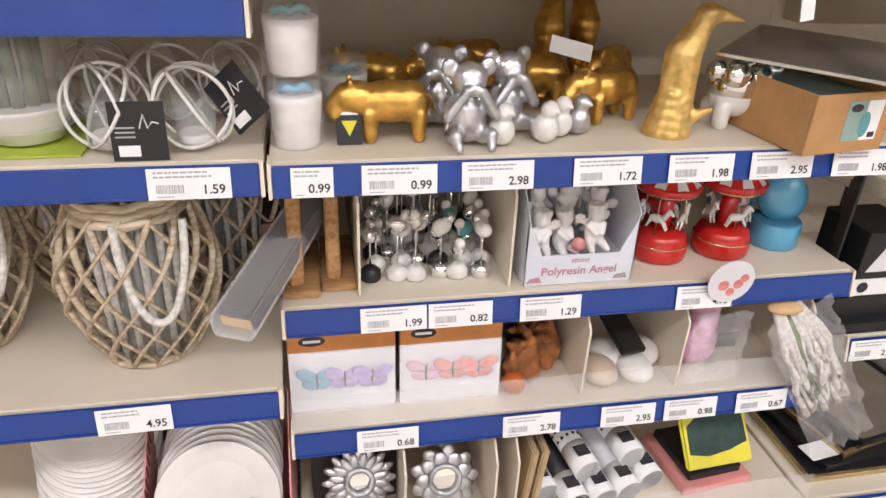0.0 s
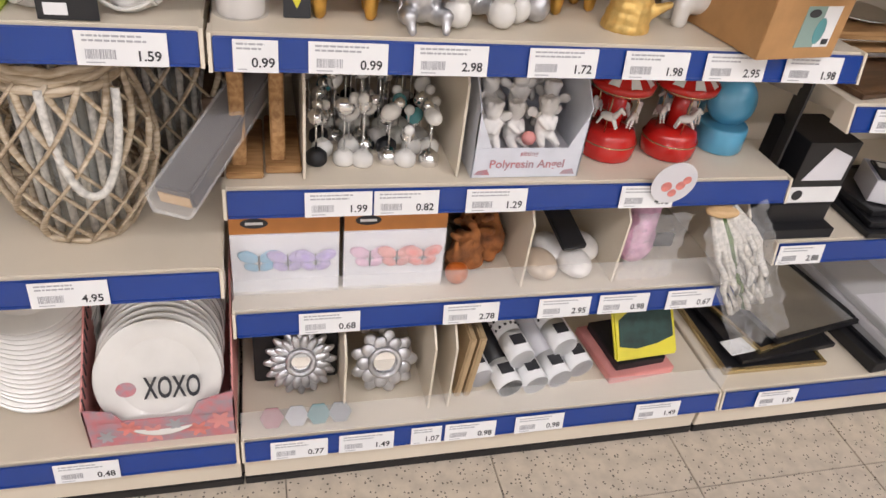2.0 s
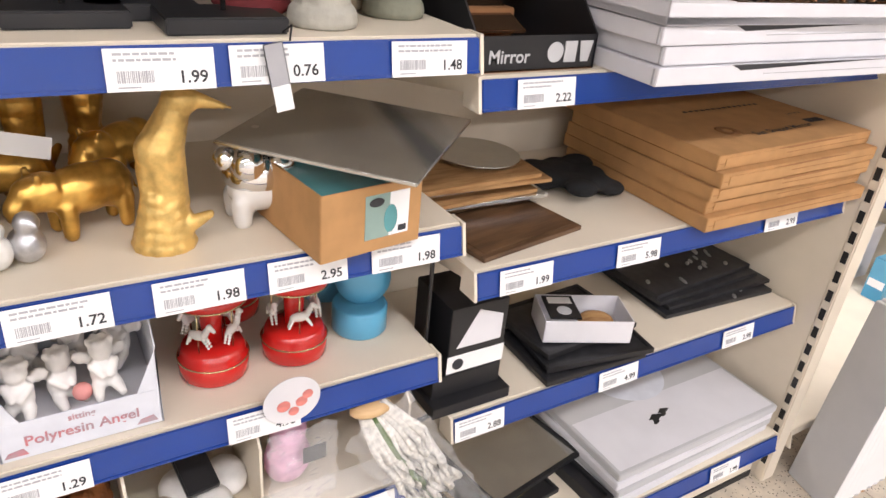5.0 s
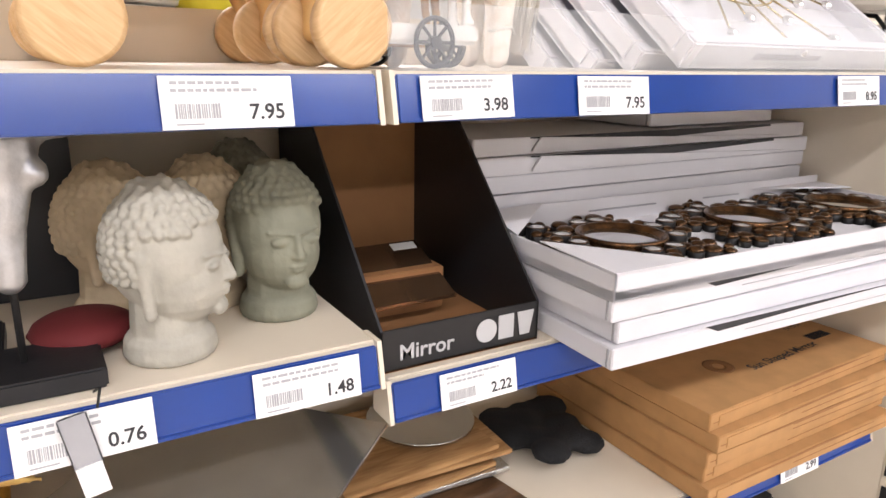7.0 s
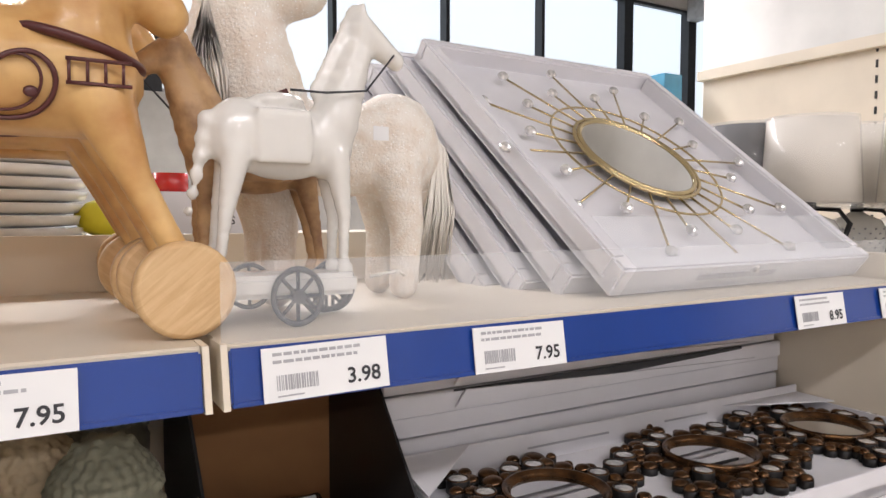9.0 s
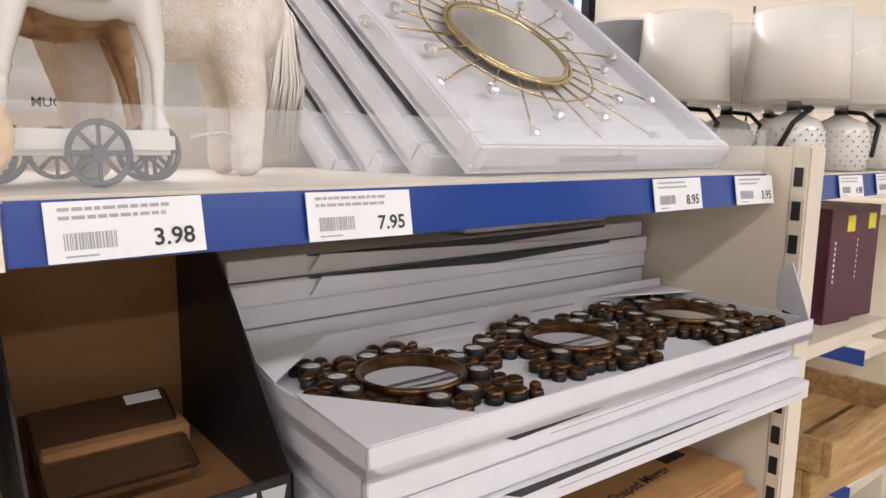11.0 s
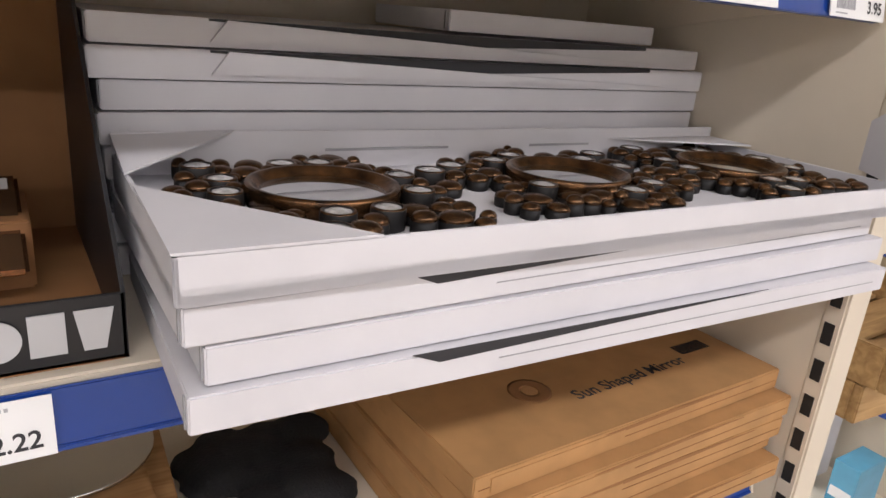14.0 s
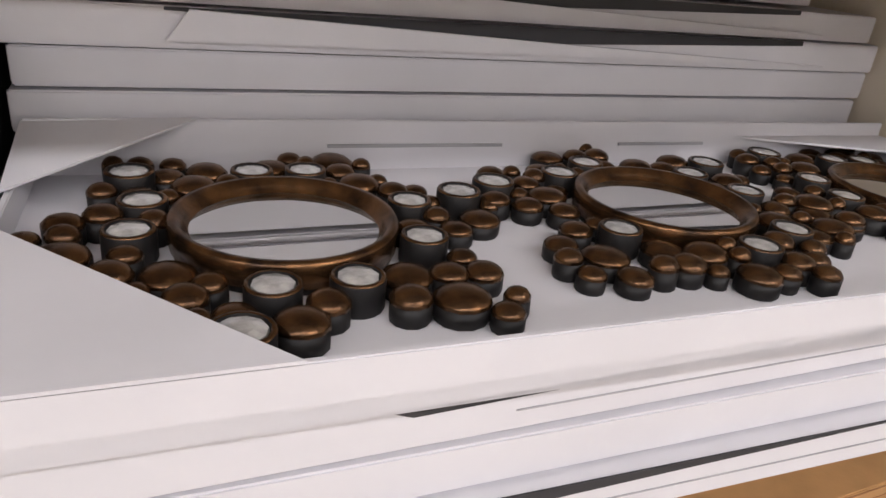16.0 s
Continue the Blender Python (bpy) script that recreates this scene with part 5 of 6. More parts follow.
for k, zz in enumerate((0.0, 0.1)):
    p = thing("potted_candle", (0.045, 0.075, S3 + zz * 1.02), "white pot with a pale blue bow in clear wrap", "pot", "wrapped pots")
    part("pot", lathe([(0.029, 0), (0.031, 0.003), (0.036, 0.062), (0.037, 0.072), (0.032, 0.073)], 24), WHITE_MATT, p)
    part("bow", tube([(-0.02, -0.01, 0.08), (-0.008, -0.02, 0.086), (0, -0.012, 0.08), (0.012, -0.02, 0.088), (0.022, -0.006, 0.08)], 0.006, 6), SKYBLUE if k == 0 else TEAL, p, "pale blue bow")
    part("wrap", lathe([(0.037, 0.001), (0.039, 0.06), (0.036, 0.095)], 20), FILM, p, "clear wrap").visible_shadow = False
p2 = copy_thing(p, pose(0.118, 0.19, S3))
tg = thing("gift_tag", (0.118, 0.06, S3 + 0.0006, -14), "black card tag printed with a gold shape", "tag")
part("card", box((-0.018, 0, 0), (0.018, 0.0012, 0.052), 0.001), BLACK_CARD, tg)
part("gold_print", prism([(-0.011, 0.034), (0.011, 0.034), (0.0, 0.012)], 0.0006), YELLOW, tg, "", pose(0, -0.0008, 0))
part("text_bar", box((-0.013, -0.0006, 0.042), (0.013, 0, 0.046), 0), PAPER, tg)

# ---- second shelf of bay two ----
C = 0.6618
for x, y in ((0.03, 0.07), (0.088, 0.085)):
    sl = thing("wood_slice", (x, y, C), "rough-sawn wooden slab ornament standing on a foot", "ornament", "wood slabs")
    bm = prism([(0.0, 0.012), (0.02 + 0.006, 0.012), (0.16, 0.012), (0.17, 0.07), (0.155, 0.13), (0.165, 0.19), (0.03, 0.195), (0.008, 0.16), (0.016, 0.11), (0.0, 0.06)], 0.022)
    bmesh.ops.bevel(bm, geom=bm.edges[:], offset=0.003, segments=1, affect="EDGES")
    part("slab", bm, RAW_WOOD, sl, "", pose(0.011, 0, 0, 0, 0, 90))
    part("foot", box((-0.02, -0.018, 0), (0.035, 0.16, 0.012), 0.002), RAW_WOOD, sl)
rng = random.Random(21)
placed = []
for row in range(7):
    for col in range(6):
        x = 0.152 + col * 0.035 + rng.uniform(-0.007, 0.007) + 0.012 * (row % 2)
        y = 0.10 + row * 0.038 + rng.uniform(-0.006, 0.006)
        if x > 0.355:
            continue
        mb_, mc = rng.choice(((WHITE_GLAZE, CHROME), (WHITE_GLAZE, WHITE_GLAZE), (CHROME, WHITE_GLAZE), (WHITE_GLAZE, CHROME), (BLACK_CARD, CHROME), (WHITE_GLAZE, CHROME), (CHROME, WHITE_GLAZE), (WHITE_GLAZE, TEAL)))
        h = rng.uniform(0.0, 0.06) + row * 0.009
        g = thing("note_holder", (x, y, C, 0, 0, rng.uniform(0, 360)), "small ceramic and chrome photo clip stand", "photo clip", "photo clip stands")
        part("base", lathe([(0.016, 0), (0.018, 0.004), (0.017, 0.016), (0.008, 0.024)], 14), mb_, g)
        part("rod", tube([(0, 0, 0.02), (0, 0, 0.045 + h)], 0.0016, 5), CHROME, g)
        part("figure", ball((0, 0, 0.052 + h), (0.0175, 0.012, 0.014), None, 12, 8, pose(0, 0, 0, 0, rng.uniform(-30, 30))), mc, g)
        part("head", ball((0.014, 0, 0.066 + h), 0.009, None, 10, 7), mb_ if mb_ is not BLACK_CARD else CHROME, g)
        part("wing", prism([(0, 0.05 + h), (0.02, 0.062 + h), (0.016, 0.045 + h)], 0.003), mb_ if mb_ is not BLACK_CARD else CHROME, g)

ab = thing("angel_carton", (0.392, 0.045, C), "pale display carton of angel figurines lettered Polyresin Angel", "display box")
AW, AD = 0.188, 0.19
part("front", box((0, 0, 0), (AW, 0.002, 0.055), 0.0005), PALE_BLUE_CARD, ab)
part("left_notch", prism([(0, 0.055), (0.028, 0.055), (0, 0.12)], 0.002), PALE_BLUE_CARD, ab)
part("right_notch", prism([(AW, 0.055), (AW, 0.12), (AW - 0.028, 0.055)], 0.002), PALE_BLUE_CARD, ab)
for x in (0.0, AW):
    part("side", prism([(0, 0), (AD, 0), (AD, 0.17), (0.05, 0.17), (0, 0.125)], 0.002), PALE_BLUE_CARD, ab, "", pose(x + (0.002 if x == 0 else 0), 0, 0, 0, 0, 90))
part("back", box((0, AD - 0.002, 0), (AW, AD, 0.17), 0), PALE_BLUE_CARD, ab)
write_on(ab, "sitting", 0.013, PINK_DARK, pose(AW / 2, -0.001, 0.041, 90), align="CENTER")
write_on(ab, "Polyresin Angel", 0.021, PINK_DARK, pose(AW / 2, -0.001, 0.019, 90), align="CENTER")
for x in (0.018, 0.168):
    part("wing_print", prism([(x - 0.013, 0.006), (x + 0.013, 0.006), (x + 0.008, 0.016), (x - 0.008, 0.013)], 0.0006), PINK_DARK, ab, "", pose(0, -0.001, 0))


def angel_mesh():
    bm = ball((0, 0, 0.03), (0.017, 0.015, 0.026))
    ball((0, -0.003, 0.066), (0.015, 0.014, 0.015), bm)
    for k in range(7):
        ball((0.012 * math.cos(k), 0.01 * math.sin(k), 0.077), 0.006, bm, 6, 5)
    for s in (-1, 1):
        ball((0.022 * s, 0.01, 0.052), (0.014, 0.004, 0.010), bm, 8, 6, pose(0, 0, 0, 0, -35 * s))
        limb(bm, (0.01 * s, -0.008, 0.015), (0.014 * s, -0.026, 0.008), 0.009, 0.006, 4)
        limb(bm, (0.014 * s, -0.005, 0.045), (0.005 * s, -0.018, 0.034), 0.006, 0.005, 4)
    return mesh_of(bm, WHITE_MATT)


ANGEL = angel_mesh()
for k, (x, y, up, rz) in enumerate(((0.52, 0.085, 0.045, 8), (0.425, 0.08, 0.04, -15), (0.47, 0.10, 0.03, 30), (0.43, 0.135, 0.06, 60), (0.49, 0.15, 0.065, 0), (0.545, 0.14, 0.05, -40), (0.45, 0.19, 0.075, 20), (0.53, 0.19, 0.08, 10), (0.415, 0.19, 0.07, -30))):
    a = solid("angel_figurine", ANGEL, WHITE_MATT, (x, y, C + up, 0, 0, rz), "white sitting angel figurine in a carton", "figurine", "angel figurines")
    fuse(a, 0.003, 1)
solid("carton_filler", box((0.395, 0.05, C), (0.577, 0.23, C + 0.032), 0.001), WHITE_CARD, (0, 0, 0), "white cardboard tray inside a carton", "card")
solid("pink_ball", ball((0, 0, 0.012), 0.012), PINK, (0.492, 0.075, C + 0.045), "small pink ball held by an angel figurine", "ornament")


def carousel(m, body):
    c = thing("carousel_music_box", m, "red lacquered carousel music box with white horses", "music box", "carousels")
    part("base", lathe([(0.046, 0), (0.05, 0.004), (0.051, 0.03), (0.047, 0.034), (0.047, 0.04), (0.043, 0.05), (0.02, 0.054)], 36), body, c)
    part("gold_band", tube([(0.051 * math.cos(a), 0.051 * math.sin(a), 0.031) for a in [k * math.tau / 36 for k in range(36)]], 0.0012, 5, closed=True), BRASS, c)
    part("column", lathe([(0.016, 0.05), (0.015, 0.125)], 20), body, c)
    bm = bmesh.new()
    n = 16
    apex = bm.verts.new((0, 0, 0.188))
    low = [bm.verts.new((0.052 * math.cos(k * math.tau / n), 0.052 * math.sin(k * math.tau / n), 0.142)) for k in range(n)]
    for k in range(n):
        f = bm.faces.new((low[k], low[(k + 1) % n], apex))
        f.material_index = k % 2
    bm.faces.new(low[::-1])
    part("canopy", mesh_of(bm, [body, WHITE_GLAZE]), body, c, "red and white striped canopy")
    part("canopy_rim", lathe([(0.045, 0.122), (0.055, 0.132), (0.056, 0.141), (0.05, 0.143)], 32), body, c)
    part("rim_band", tube([(0.0535 * math.cos(a), 0.0535 * math.sin(a), 0.129) for a in [k * math.tau / 36 for k in range(36)]], 0.0014, 5, closed=True), BRASS, c, "gold scalloped band")
    part("finial", ball((0, 0, 0.192), 0.006), BRASS, c)
    for k in range(4):
        a = k * math.tau / 4 + 0.6
        x, y = 0.034 * math.cos(a), 0.034 * math.sin(a)
        part("pole", tube([(x, y, 0.048), (x, y, 0.128)], 0.0013, 5), BRASS, c)
        bm = ball((0, 0, 0.082), (0.015, 0.006, 0.008))
        limb(bm, (0.011, 0, 0.086), (0.019, 0, 0.099), 0.006, 0.004, 3)
        limb(bm, (0.019, 0, 0.1), (0.026, 0, 0.095), 0.0045, 0.003, 3)
        for s in (-1, 1):
            limb(bm, (0.011, 0.003 * s, 0.078), (0.018, 0.003 * s, 0.066), 0.003, 0.002, 3)
            limb(bm, (-0.011, 0.003 * s, 0.078), (-0.016, 0.003 * s, 0.066), 0.003, 0.002, 3)
        part("horse", bm, WHITE_GLAZE, c, "small white horse", pose(x, y, 0, 0, 0, math.degrees(a) + 90))
    return c


carousel((0.668, 0.13, C, 0, 0, 10), RED)
carousel((0.792, 0.13, C, 0, 0, 50), RED)
carousel((0.73, 0.28, C, 0, 0, 50), RED)
bj = thing("trinket_box", (0.912, 0.15, C), "light blue round trinket box with a raised lid", "trinket box", "blue boxes")
part("bowl", lathe([(0.043, 0), (0.046, 0.004), (0.046, 0.045), (0.043, 0.05), (0.04, 0.046)], 32), SKYBLUE, bj)
part("lid", lathe([(0.047, 0), (0.047, 0.01), (0.03, 0.022), (0.004, 0.026)], 32), SKYBLUE, bj, "domed blue lid", pose(0.012, 0.02, 0.085, 70, 8, -15))
copy_thing(bj, pose(0.90, 0.28, C, 0, 0, 20) @ Matrix.Scale(1.0, 4))
dg = thing("round_tag", (0.745, 0.008, 0.668, 4, 5, 0), "round white card tag with red print hanging at a shelf", "tag")
part("card", lathe([(0.042, 0), (0.042, 0.001)], 32, axis="Y"), WHITE_CARD, dg)
for x, zz, r in ((-0.012, -0.008, 0.010), (0.014, -0.004, 0.009), (0.004, -0.02, 0.008), (0.022, 0.008, 0.008)):
    part("print", lathe([(r, 0), (r, 0.0006)], 12, axis="Y"), CORAL, dg, "", pose(x, -0.0014, zz))
part("heading", bars([(-0.022, -0.012, 0.012, 0.022), (-0.01, -0.001, 0.012, 0.022), (0.002, 0.012, 0.012, 0.022)], 0.0008), PAPER, dg)

# ---- first shelf of bay two ----
D = 0.4328
for x, cols in ((-0.0 + 0.006, (SKYBLUE, LILAC, LILAC)), (0.192, (PINKWING, CORAL, CORAL))):
    for back in range(4):
        pk = thing("butterfly_pack", (x + 0.002 * back, 0.055 + 0.022 * back, D, -4), "clear pack of paper butterflies with an orange header card", "pack", "butterfly packs")
        part("backing", box((0, 0.002, 0), (0.178, 0.004, 0.118), 0), WHITE_CARD, pk)
        part("header", box((0, -0.001, 0.118), (0.178, 0.006, 0.158), 0.001), ORANGE, pk, "orange header card")
        if back == 0:
            part("brand_oval", lathe([(0.022, 0), (0.022, 0.0006)], 24, axis="Y"), INK, pk, "", pose(0.04, -0.0016, 0.139) @ Matrix.Diagonal((1, 1, 0.42, 1)))
            part("brand_bar", box((0.026, -0.0026, 0.1365), (0.054, -0.0018, 0.1415), 0), PAPER, pk)
            for i, cx in enumerate((0.045, 0.092, 0.138)):
                for s in (-1, 1):
                    for up, r in ((0.008, 0.019), (-0.012, 0.014)):
                        part("wing", ball((cx + s * r * 0.9, -0.002 - 0.002 * i, 0.066 + up), (r, 0.0018, r * 0.62), None, 10, 6, pose(0, 0, 0, 0, -25 * s)), cols[i], pk)
                part("butterfly_body", ball((cx, -0.004, 0.062), (0.002, 0.002, 0.018), None, 6, 5), DARK, pk)
            part("sleeve", box((0.001, -0.008, 0.001), (0.177, -0.0075, 0.12), 0), FILM, pk, "clear plastic sleeve").visible_shadow = False
rng = random.Random(4)
for k, (mt, x, y, sz) in enumerate(((FUR, 0.415, 0.09, 0.05), (FUR, 0.465, 0.13, 0.06), (DARK_WOOD, 0.44, 0.19, 0.06))):
    bm = bmesh.new()
    for i in range(16):
        limb(bm, (rng.uniform(-0.5, 0.5) * sz, rng.uniform(-0.5, 0.5) * sz, rng.uniform(0.01, 0.05)), (rng.uniform(-0.7, 0.7) * sz, rng.uniform(-0.7, 0.7) * sz, rng.uniform(0.05, 0.13)), 0.014, 0.006, 4)
    fuse(solid("fur_animal", bm, mt, (x, y, D + 0.004), "small rust-brown furry animal decoration", "decoration", "furry decorations"), 0.005, 2)
solid("orange_ball", ball((0, 0, 0.022), 0.022), pm("orange_glaze", (0.5, 0.12, 0.02), 0.3), (0.398, 0.055, D), "round orange ornament on the shelf", "ornament")
solid("black_signboard", box((0, 0, 0), (0.05, 0.24, 0.012), 0.002), BLACK_CARD, (0.60, 0.06, D + 0.055, 18, 0, 8), "black painted wooden sign board leaning on a shelf", "sign")
for k in range(4):
    fuse(solid("wrapped_shell", ball((0, 0, 0.022), (0.035, 0.045, 0.022)), pm("cream_shell", (0.62, 0.5, 0.38), 0.5) if k == 0 else WHITE_MATT, (0.565 + 0.035 * k, 0.07 + 0.05 * (k % 2), D), "pale shell-shaped ornament in clear wrap", "ornament", "wrapped shells"), 0.006)


def crumpled(w, h, seed, fold=0.006):
    """A sheet of creased clear film."""
    rg = random.Random(seed)
    bm = bmesh.new()
    nx, nz = 14, 26
    g = [[bm.verts.new((w * (i / nx - 0.5) * (1 + 0.05 * math.sin(j)), rg.uniform(-fold, fold), h * j / nz)) for i in range(nx + 1)] for j in range(nz + 1)]
    for j in range(nz):
        for i in range(nx):
            bm.faces.new((g[j][i], g[j][i + 1], g[j + 1][i + 1], g[j + 1][i]))
    return bm


pb = thing("pink_pack", (0.76, 0.06, D), "pink ornament in crinkled clear film", "pack")
fuse(part("ornament", limb(ball((0, 0.02, 0.06), (0.04, 0.03, 0.05)), (0.0, 0.02, 0.1), (0.02, 0.05, 0.14), 0.03, 0.03), PINKWING, pb), 0.006)
part("label", box((0.012, -0.022, 0.075), (0.05, -0.020, 0.105), 0), BLACK_CARD, pb)
part("film", crumpled(0.11, 0.15, 3), FILM, pb, "crinkled film", pose(0.01, -0.03, 0.005)).visible_shadow = False
ts = thing("tassel_garland", (0.875, -0.012, 0.60), "cream macrame tassel in crinkled clear bag, hanging over rail", "garland")
swing = pose(0, 0, 0, 0, -31)
part("wooden_ring", ball((0, 0.03, 0.0), (0.036, 0.02, 0.012)), PINE, ts, "pale wooden bead")
rng = random.Random(12)
for k in range(16):
    x = -0.04 + 0.08 * k / 15
    pts = [(x * 0.5, 0.03, 0.0), (x * 0.9, 0.004, -0.05)] + [(x + rng.uniform(-0.006, 0.006), rng.uniform(-0.01, 0.008), -0.09 - 0.04 * i) for i in range(5)]
    part("strand", tube(pts, 0.0066, 6), GREEN if k in (5, 6) else ROPE, ts, "", swing)
part("bag", crumpled(0.125, 0.38, 9, 0.009), FILM, ts, "crinkled clear bag", swing @ pose(0, -0.014, -0.36)).visible_shadow = False

# ---- base shelf of bay two ----
def petal_mirror(m, n, r0, r1, mat, label, wide):
    o = thing("petal_mirror", m, label, "mirror")
    for ring, (sc, off, zz) in enumerate(((1.0, 0, 0), (0.82, 0.5, 0.005))):
        for k in range(n):
            a = (k + off) * math.tau / n
            part("petal", ball(((r0 + r1) / 2 * sc * math.cos(a), -zz, (r0 + r1) / 2 * sc * math.sin(a)), ((r1 - r0) / 2 * sc, 0.005, wide), None, 10, 6, pose(0, 0, 0, 0, -math.degrees(a))), mat, o)
    part("ring", tube([(r0 * math.cos(a), -0.009, r0 * math.sin(a)) for a in [k * math.tau / 28 for k in range(28)]], 0.006, 7, closed=True), mat, o)
    part("glass", lathe([(r0, 0), (r0, 0.004)], 28, axis="Y"), MIRROR, o, "round mirror glass")
    return o


petal_mirror((0.117, 0.055, BZ + 0.083, -22), 16, 0.024, 0.07, SILVER, "silver flower-shaped mirror leaning on the shelf", 0.009)
petal_mirror((0.277, 0.05, BZ + 0.07, -22), 9, 0.028, 0.068, SILVER, "silver star-shaped mirror in clear wrap", 0.014)
petal_mirror((0.28, 0.16, BZ + 0.11, -15), 9, 0.028, 0.066, SILVER, "silver star-shaped mirror behind another one", 0.014)
solid("black_wrap", box((0.03, 0.085, BZ), (0.19, 0.10, BZ + 0.15), 0.003), BLACK_CARD, (0, 0, 0), "black cardboard backing behind a flower mirror", "card")
for x, mt in ((0.06, PINK_DARK), (0.145, TEAL), (0.185, GREY_CARD), (0.105, WHITE_CARD)):
    solid("felt_disc", lathe([(0.022, 0), (0.022, 0.003)], 6, axis="Y"), pm("felt", tuple(0.5 * c + 0.1 for c in mt.node_tree.nodes["Mix"].inputs[7].default_value[:3]), 0.9), (x, -0.025, BZ + 0.022, -30), "small coloured hexagonal felt tag", "tag", "felt tags")
for x in (0.415, 0.435):
    solid("kraft_pack", box((0, 0, 0), (0.014, 0.2, 0.16), 0.003), pm("kraft_paper", (0.5, 0.36, 0.2), 0.7), (x, 0.0, BZ, 0, 5, 0), "kraft paper pack standing between dividers", "pack", "kraft packs")


def paper_roll(m, mat, dots, r=0.026):
    p = thing("paper_roll", m, "rolled wrapping paper with white label, dotted" if dots else "rolled wrapping paper with a white label", "paper roll", "wrapping paper rolls")
    part("roll", lathe([(r, 0), (r, 0.33), (r * 0.6, 0.33)], 22, axis="Y"), mat, p, "", Matrix.Diagonal((1, -1, 1, 1)))
    part("sleeve", lathe([(r * 1.04, 0.0), (r * 1.04, 0.06)], 22, axis="Y"), PAPER, p, "white paper sleeve", Matrix.Diagonal((1, -1, 1, 1)))
    part("label_block", box((-0.016, 0.02, r * 1.02), (0.012, 0.045, r * 1.08), 0), INK, p)
    if dots:
        d = bmesh.new()
        for j in range(11):
            for k in range(7):
                a = math.pi * (k + 0.5 * (j % 2)) / 6.5
                bx(d, (r * 1.01 * math.cos(a) - 0.0022, 0.075 + j * 0.02, r * 1.01 * math.sin(a) - 0.0022), (r * 1.01 * math.cos(a) + 0.0022, 0.0795 + j * 0.02, r * 1.01 * math.sin(a) + 0.0022))
        tagged(part("dots", d, INK, p, "black dots"), kind="stuff")
    return p


for x, y, zz, mt, dt in ((0.475, 0.02, 0.026, WHITE_CARD, False), (0.528, -0.012, 0.026, BLACK_CARD, False), (0.584, -0.01, 0.026, PAPER, True), (0.555, 0.02, 0.073, PAPER, True), (0.64, 0.0, 0.026, WHITE_CARD, False), (0.655, 0.04, 0.076, PAPER, True), (0.695, 0.02, 0.03, WHITE_CARD, False)):
    paper_roll((x, y, BZ + zz, 6, 0, 10), mt, dt)
yp = thing("plant_pack", (0.765, 0.01, BZ + 0.052, -38, 0, 4), "yellow and green printed packet of decorations", "packet")
part("packet", box((0, 0, 0), (0.15, 0.012, 0.14), 0.004), YELLOW, yp)
part("print", prism([(0.01, 0.03), (0.05, 0.022), (0.1, 0.028), (0.142, 0.04), (0.14, 0.10), (0.09, 0.112), (0.04, 0.105), (0.012, 0.085)], 0.001), GREEN_DK, yp, "dark green leaf print", pose(0, -0.0012, 0))
pt = thing("pink_tray", (0.755, -0.005, BZ, 0, 0, 6), "pink and black cardboard tray under a packet", "tray")
part("tray", box((0, 0, 0), (0.16, 0.16, 0.02), 0.002), PINK, pt)
part("inside", box((0.02, 0.015, 0.0205), (0.14, 0.15, 0.04), 0.002), BLACK_CARD, pt)

# ---- bay one ----
A1 = 0.9138


def wire_holder(m):
    h = thing("candle_holder", m, "white wire-ring candle holder round a glass cup", "candle holder", "wire candle holders")
    for tilt, turn in ((78, 0), (60, 65), (60, -65), (80, 120)):
        q = pose(0, 0, 0.056, tilt, 0, turn)
        part("wire_ring", tube([q @ Vector((0.056 * math.cos(a), 0.056 * math.sin(a), 0)) for a in [k * math.tau / 40 for k in range(40)]], 0.0028, 6, closed=True), WHITE_GLAZE, h, "white wire ring")
    part("cup", lathe([(0.026, 0.012), (0.028, 0.014), (0.028, 0.07), (0.026, 0.07), (0.026, 0.016)], 24), GLASS, h, "clear glass cup").visible_shadow = False
    part("candle", lathe([(0.024, 0.005), (0.025, 0.02), (0.022, 0.022)], 20), WHITE_MATT, h, "white tealight")
    return h


wh = wire_holder((-0.198, 0.065, A1 - 0.0))
for x, y, rz in ((-0.088, 0.06, 40), (-0.14, 0.19, 80), (-0.04, 0.2, 10), (-0.24, 0.21, 120)):
    copy_thing(wh, pose(x, y, A1, 0, 0, rz))
cd = thing("card_tag", (-0.185, 0.008, A1 + 0.0006, -6, 0, 0), "black printed card tag leaning on the shelf edge", "tag")
part("card", box((0, 0, 0), (0.068, 0.0012, 0.076), 0.0005), BLACK_CARD, cd)
part("monogram", tube([(0.036, -0.001, 0.042), (0.042, -0.001, 0.06), (0.046, -0.001, 0.042), (0.052, -0.001, 0.05), (0.06, -0.001, 0.048)], 0.0011, 5), PAPER, cd)
part("sticker", box((0.008, -0.001, 0.006), (0.034, 0, 0.02), 0), PAPER, cd)
part("text_bar", bars([(0.006, 0.03, 0.03 + 0.006 * i, 0.032 + 0.006 * i) for i in range(3)], 0.0008), GREY_INK, cd)
c2 = copy_thing(cd, pose(-0.03, 0.04, A1 + 0.02, 0, -42, -30))
bp = thing("bamboo_pot", (-0.31, 0.10, A1), "bamboo stalks in a white petal pot on lime card", "plant")
part("card", box((-0.09, -0.07, 0), (0.08, 0.09, 0.003), 0), LIME, bp, "lime green card")
part("pot", lathe([(0.03, 0.003), (0.045, 0.008), (0.062, 0.05), (0.066, 0.056), (0.058, 0.054)], 20), WHITE_GLAZE, bp)
